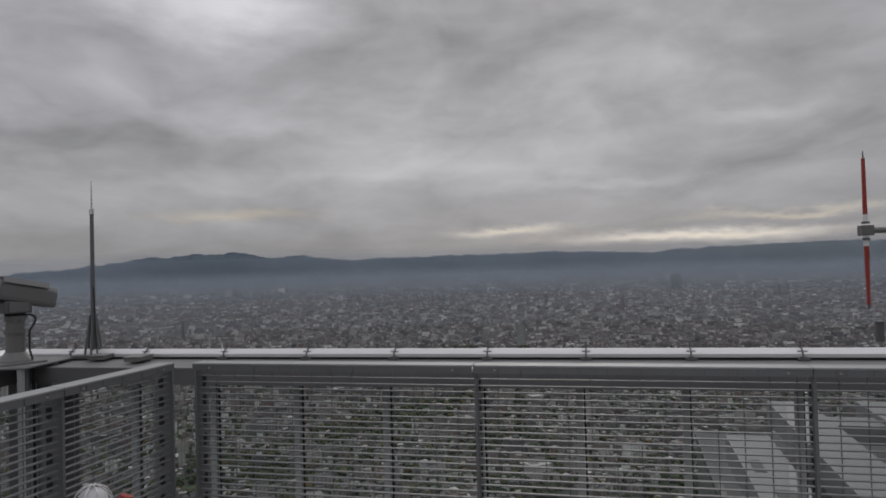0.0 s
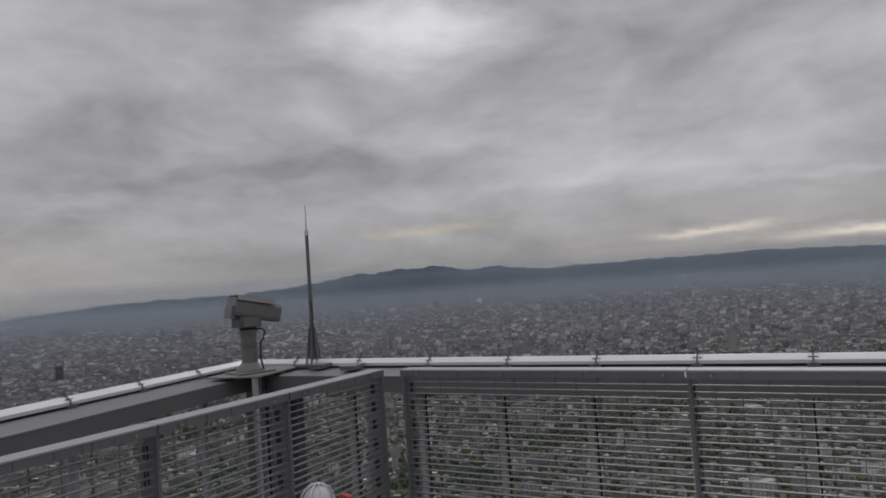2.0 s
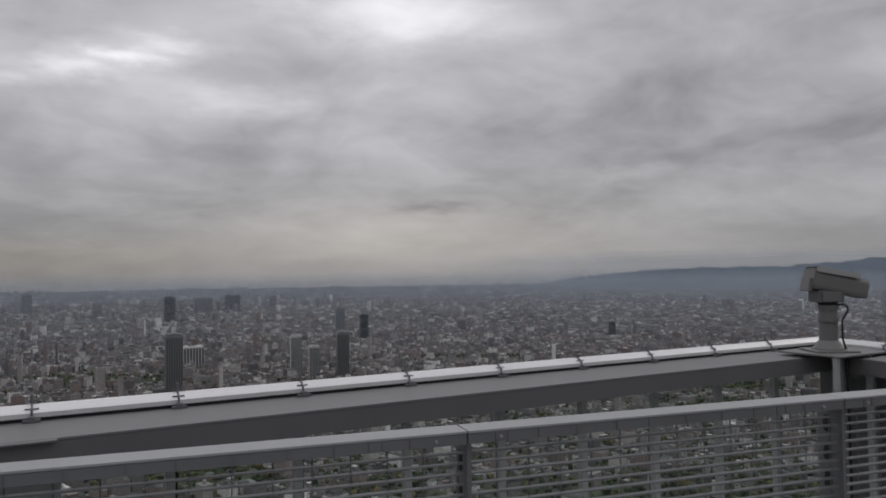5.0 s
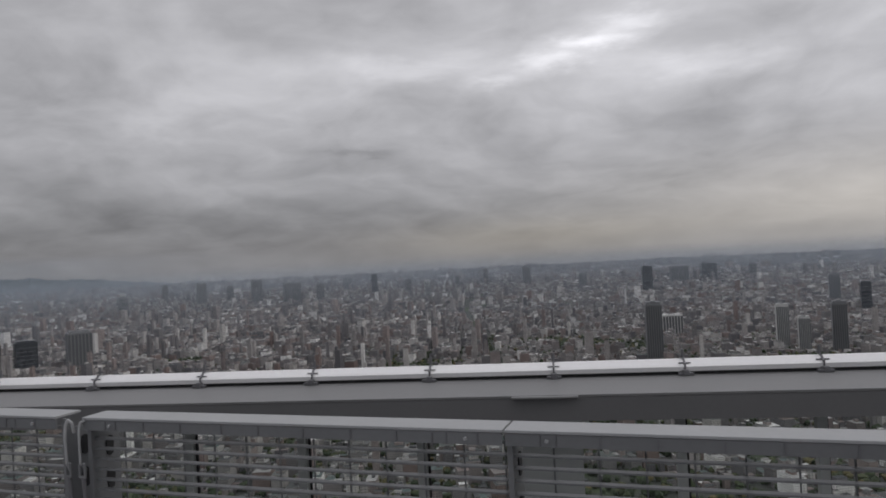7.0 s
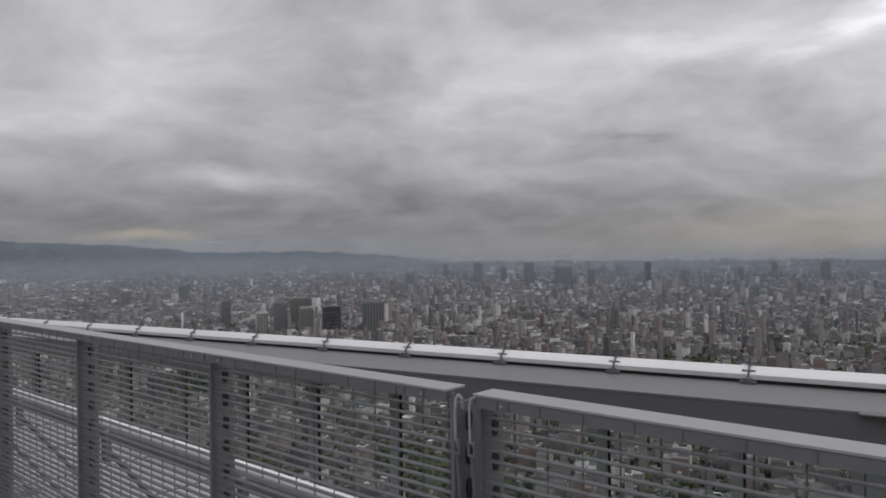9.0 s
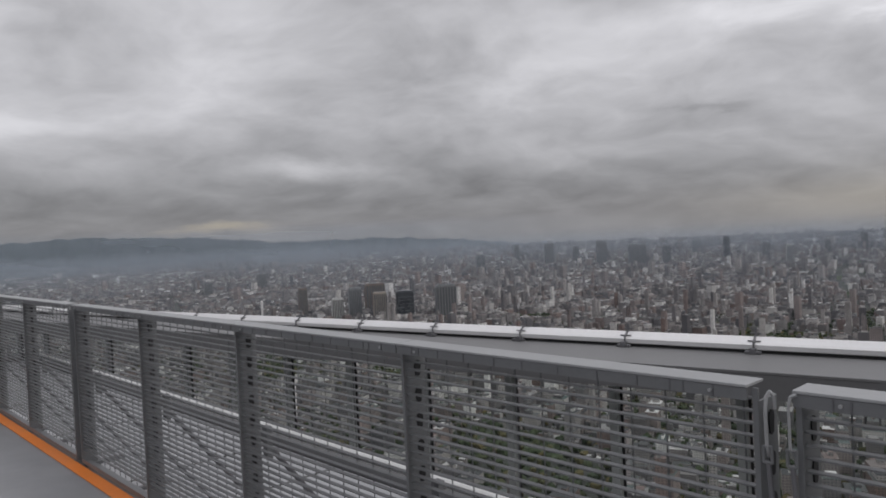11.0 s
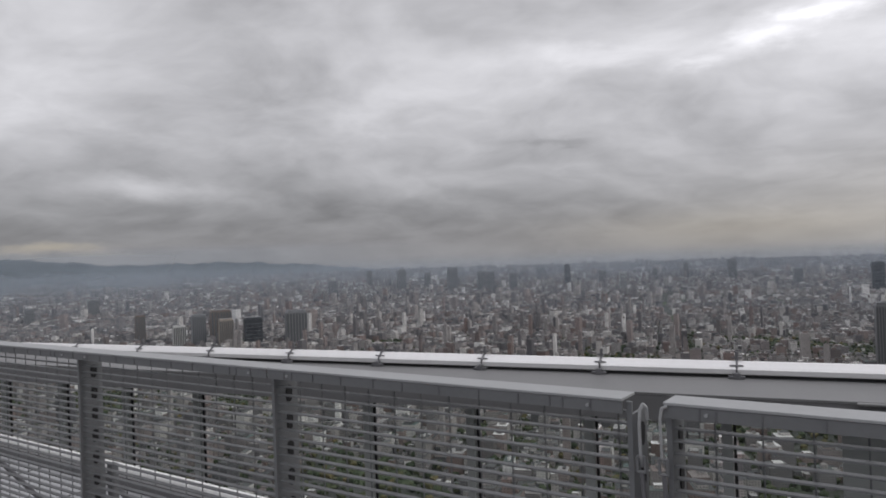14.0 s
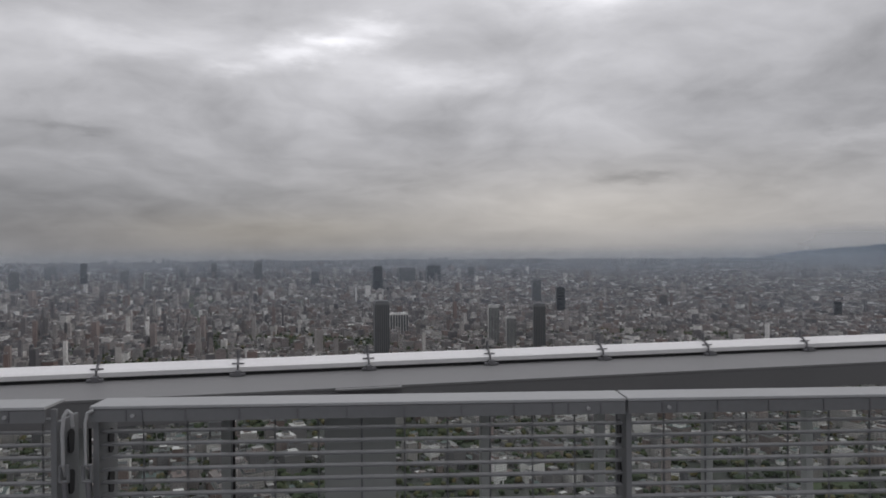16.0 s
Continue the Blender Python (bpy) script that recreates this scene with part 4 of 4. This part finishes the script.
def groves():
    """Park trees: many small uneven crowns."""
    g = np.random.default_rng(21)
    bm = bmesh.new()
    bmesh.ops.create_icosphere(bm, subdivisions=1, radius=1)
    bv = np.array([v.co for v in bm.verts])
    bf = np.array([[v.index for v in f.verts] for f in bm.faces])
    bm.free()
    m = 62000
    d = np.sqrt(g.uniform(540 ** 2, 2600 ** 2, m))
    a = g.uniform(A0, A1, m)
    x, y = d * np.sin(a), d * np.cos(a)
    wob = np.sin(x / 210 + 1.3) * np.sin(y / 170 + 0.6) + 0.5 * np.sin(x / 83 + y / 61)
    keep = (wob > 0.74) | (g.random(m) < 0.3) | ((d < 1300) & (g.random(m) < 0.62)) | in_park(x, y)
    x, y, d = x[keep], y[keep], d[keep]
    m = len(x)
    s = g.uniform(3.0, 7.0, m)
    v = bv[None] * (1 + g.normal(0, 0.2, (m, len(bv), 1))) * s[:, None, None] * np.array([1, 1, 0.9])
    v += np.stack([x + EYE.x, y + EYE.y, plain(d) + s * 0.8], -1)[:, None]
    f = (np.arange(m)[:, None, None] * len(bv) + bf[None]).reshape(-1, 3)
    tagged(mesh_from("park_trees", v.reshape(-1, 3), f, TREES), "dark green park and street trees between houses", "trees", kind="stuff")


groves()


def tower(az, top, foot, wide, mat, label, deep=0.8, kind=0):
    """A landmark tower: azimuth, height of its top and of its lowest seen part, and width, all in degrees."""
    d = (DROP + 1.5) / math.tan(radians(-foot))
    d = min(d, 14000.0)
    k = float(reach(d) / d)
    w = d * radians(wide)
    h = DROP + 1.5 + d * math.tan(radians(top))
    r = float(reach(d))
    at = Matrix.Translation((EYE.x + r * math.sin(radians(az)), EYE.y + r * math.cos(radians(az)), float(plain(d)))) @ Matrix.Rotation(radians(-az + 8), 4, "Z") @ Matrix.Scale(k, 4)
    e = empty("tower_building", at, label, "building", "city towers")
    l = w * deep
    part("body", bx(-w / 2, w / 2, -l / 2, l / 2, -4, h * 0.96, w * 0.02), mat, e)
    part("crown", bx(-w * 0.44, w * 0.44, -l * 0.44, l * 0.44, h * 0.955, h * (1.0 if kind != 2 else 0.985)), mat, e)
    part("roof_plant", bx(-w * 0.2, w * 0.15, -l * 0.2, l * 0.2, h * 0.99, h * 1.012), TOWER_GREY, e)
    if kind == 2:
        for s in (-1, 1):
            part("roof_horn", bx(s * w * 0.3 - w * 0.1, s * w * 0.3 + w * 0.1, -l * 0.3, l * 0.3, h * 0.95, h * 1.02), mat, e)
    n = 7 if w > 22 else 5
    if mat is not TOWER_DARK:
        strip = part("window_strip", bx(-w * 0.32 / n, w * 0.32 / n, -l / 2 - w * 0.012, -l / 2 + 0.2, h * 0.05, h * 0.93), WINDOW_BAND, e, m=pose(-w / 2 + w * 0.5 / n, 0, 0))
        for i in range(1, n):
            twin(strip, pose(-w / 2 + w * (i + 0.5) / n, 0, 0))
    else:
        floor_line = part("floor_line", bx(-w / 2 - 0.3, w / 2 + 0.3, -l / 2 - 0.3, -l / 2 + 0.2, -0.6, 0.6), TOWER_GREY, e, m=pose(0, 0, h * 0.2))
        for i in range(1, 6):
            twin(floor_line, pose(0, 0, h * (0.2 + 0.12 * i)))


DK, GR, TN, BR, PL = TOWER_DARK, TOWER_GREY, TOWER_TAN, TOWER_BROWN, TOWER_PALE
for az, top, foot, wide, mat, label, kind in (
        (7.24, -4.24, -8.84, 1.2, GR, "slender dark grey residential tower", 0), (8.6, -5.25, -6.84, 1.5, PL, "broad pale slab building", 0),
        (19.95, -4.50, -8.14, 0.95, GR, "dark grey residential tower", 0), (19.75, -2.54, -4.54, 0.7, GR, "grey tower with pale flank", 0),
        (21.66, -3.16, -5.15, 0.65, DK, "dark glass tower in the city", 0), (6.95, -1.46, -3.54, 0.75, DK, "blue-grey glass office tower", 0),
        (11.45, -1.42, -2.65, 1.1, DK, "wide dark tower block with notched top", 2), (9.3, -1.54, -2.85, 1.3, GR, "pair of hazy office towers", 0),
        (-14.68, -0.97, -2.75, 0.45, DK, "slim dark tower above the skyline", 0), (-39.8, -4.19, -6.48, 1.35, DK, "dark brown-black slab tower", 0),
        (-36.5, -3.84, -6.48, 1.6, GR, "grey hotel tower with two horns", 2), (-41.8, -4.19, -6.38, 1.05, TN, "tan striped apartment tower", 0),
        (-42.2, -3.48, -5.78, 1.5, BR, "broad dark brown tower", 0), (-43.8, -3.73, -6.18, 1.0, GR, "grey apartment tower in the city", 0),
        (-47.9, -3.52, -5.78, 0.68, BR, "narrow dark apartment tower", 0), (-45.2, -4.48, -6.38, 0.9, PL, "pale apartment block in the city", 0),
        (103.9, -1.06, -2.35, 0.74, GR, "lone hazy tower on the plain", 0), (-5.7, -1.04, -2.45, 0.38, GR, "thin hazy tower in the city", 0),
        (-2.4, -0.99, -2.54, 0.6, GR, "hazy tower with stepped top", 2), (-28.0, -0.93, -2.65, 0.7, GR, "hazy grey office tower", 0),
        (-30.6, -0.93, -2.54, 0.42, GR, "thin hazy office tower", 0), (-23.9, -0.91, -2.85, 0.8, GR, "pair of hazy towers with pale edge", 2),
        (-21.2, -1.27, -2.95, 1.3, GR, "broad hazy office block", 0), (-10.4, -1.71, -3.25, 0.5, PL, "pale slim tower in the city", 0),
        (-16.8, -1.14, -2.25, 0.7, GR, "hazy grey tower block", 0), (16.3, -4.63, -7.75, 0.85, PL, "pale grey apartment tower", 0),
        (17.7, -5.54, -8.04, 0.8, PL, "light apartment tower in the city", 0), (41.4, -4.00, -5.15, 0.5, DK, "small dark tower in the city", 0),
        (-25.9, -1.25, -2.65, 0.5, GR, "hazy office tower in the city", 0), (-19.0, -1.44, -3.04, 0.6, GR, "hazy mid-rise tower in the city", 0),
        (-12.0, -1.54, -2.85, 0.5, GR, "hazy mid-rise tower in the city", 0), (-8.0, -1.44, -2.65, 0.4, GR, "hazy thin tower in the city", 0),
        (-33.5, -1.58, -3.18, 0.7, GR, "hazy mid-rise tower in the city", 0), (2.0, -1.75, -3.04, 0.6, GR, "hazy mid-rise tower in the city", 0),
        (14.5, -1.54, -2.45, 0.5, GR, "hazy mid-rise tower in the city", 0), (29.5, -3.75, -4.65, 0.6, BR, "brown apartment slab in the city", 0),
        (-51.0, -2.18, -3.48, 0.7, GR, "hazy mid-rise tower in the city", 0), (-55.0, -2.58, -3.78, 0.6, GR, "hazy mid-rise tower in the city", 0)):
    tower(az, top, foot, wide, mat, label, kind=kind)


def ridge(name, outline, radius, label, seed, mat=HILLS_HAZED):
    """A wooded range: rising slopes with spurs, from azimuth and height in degrees."""
    g = np.random.default_rng(seed)
    az = np.array([p[0] for p in outline])
    el = np.array([p[1] for p in outline])
    a = np.arange(az[0], az[-1], 0.18)
    top = np.interp(a, az, el) + 0.05 * np.sin(a * 3.1) * np.sin(a * 1.3) + 0.02 * np.sin(a * 9.7) + g.normal(0, 0.006, len(a)) + np.interp(a, np.arange(-110, 150, 0.9), g.normal(0, 0.045, 289)) + np.interp(a, np.arange(-110, 150, 0.37), g.normal(0, 0.022, 703))
    rows = 10
    v = []
    for i in range(rows):
        f = i / (rows - 1)
        spur = 18 * np.sin(a * 2.3 + 2 * f) + 9 * np.sin(a * 5.9 - 3 * f)
        r = radius - 110 * (1 - f) + spur * (1 - f) * f * 2
        e = np.radians(-1.15 + (top + 1.15) * (f ** 0.8))
        v.append(np.stack([EYE.x + r * np.sin(np.radians(a)), EYE.y + r * np.cos(np.radians(a)), EYE.z + r * np.tan(e)], -1))
    v = np.concatenate(v)
    n = len(a)
    i, j = np.meshgrid(np.arange(rows - 1), np.arange(n - 1), indexing="ij")
    f = np.stack([i * n + j, i * n + j + 1, (i + 1) * n + j + 1, (i + 1) * n + j], -1).reshape(-1, 4)
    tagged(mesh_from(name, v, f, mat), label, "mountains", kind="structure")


# Ranges whose base colour already carries the blue of distance haze
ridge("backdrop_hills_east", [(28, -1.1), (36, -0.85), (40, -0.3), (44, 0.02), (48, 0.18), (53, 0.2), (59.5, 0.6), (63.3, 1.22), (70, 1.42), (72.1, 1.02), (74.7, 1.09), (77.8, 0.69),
                              (81.9, 0.76), (86.5, 0.82), (90.1, 0.8), (95.5, 0.96), (99.9, 0.68), (106.2, 0.35), (111.9, 0.04), (118, -0.15), (130, -0.3)], 4905, "long wooded range on the horizon, haze painted in dark blue-grey", 3)
ridge("backdrop_hills_south", [(96, -0.3), (103.3, 0.75), (109.7, 0.94), (113.8, 0.99), (118, 0.9), (128, 0.8), (136, 0.5)], 4940, "farther range behind the dark hills, haze painted in pale", 4, HILLS_HAZED_PALE)
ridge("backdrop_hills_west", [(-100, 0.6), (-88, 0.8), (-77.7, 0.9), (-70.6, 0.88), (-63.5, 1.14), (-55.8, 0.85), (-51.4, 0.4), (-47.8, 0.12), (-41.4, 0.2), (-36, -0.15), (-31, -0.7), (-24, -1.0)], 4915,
      "blue-grey hills under low cloud, haze painted into their colour", 5, HILLS_HAZED_PALE)


# Cylinder shells added around the view to stand in for air haze
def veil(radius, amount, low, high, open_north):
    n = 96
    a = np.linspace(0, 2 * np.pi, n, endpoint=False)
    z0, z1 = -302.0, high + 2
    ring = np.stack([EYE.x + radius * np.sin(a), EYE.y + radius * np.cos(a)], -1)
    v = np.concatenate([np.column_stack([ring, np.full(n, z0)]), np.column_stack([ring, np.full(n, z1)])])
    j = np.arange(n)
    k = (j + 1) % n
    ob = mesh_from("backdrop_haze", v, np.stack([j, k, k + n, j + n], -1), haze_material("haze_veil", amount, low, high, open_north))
    tagged(ob, "thin see-through shell painted as grey-blue city haze", "haze", kind="structure")


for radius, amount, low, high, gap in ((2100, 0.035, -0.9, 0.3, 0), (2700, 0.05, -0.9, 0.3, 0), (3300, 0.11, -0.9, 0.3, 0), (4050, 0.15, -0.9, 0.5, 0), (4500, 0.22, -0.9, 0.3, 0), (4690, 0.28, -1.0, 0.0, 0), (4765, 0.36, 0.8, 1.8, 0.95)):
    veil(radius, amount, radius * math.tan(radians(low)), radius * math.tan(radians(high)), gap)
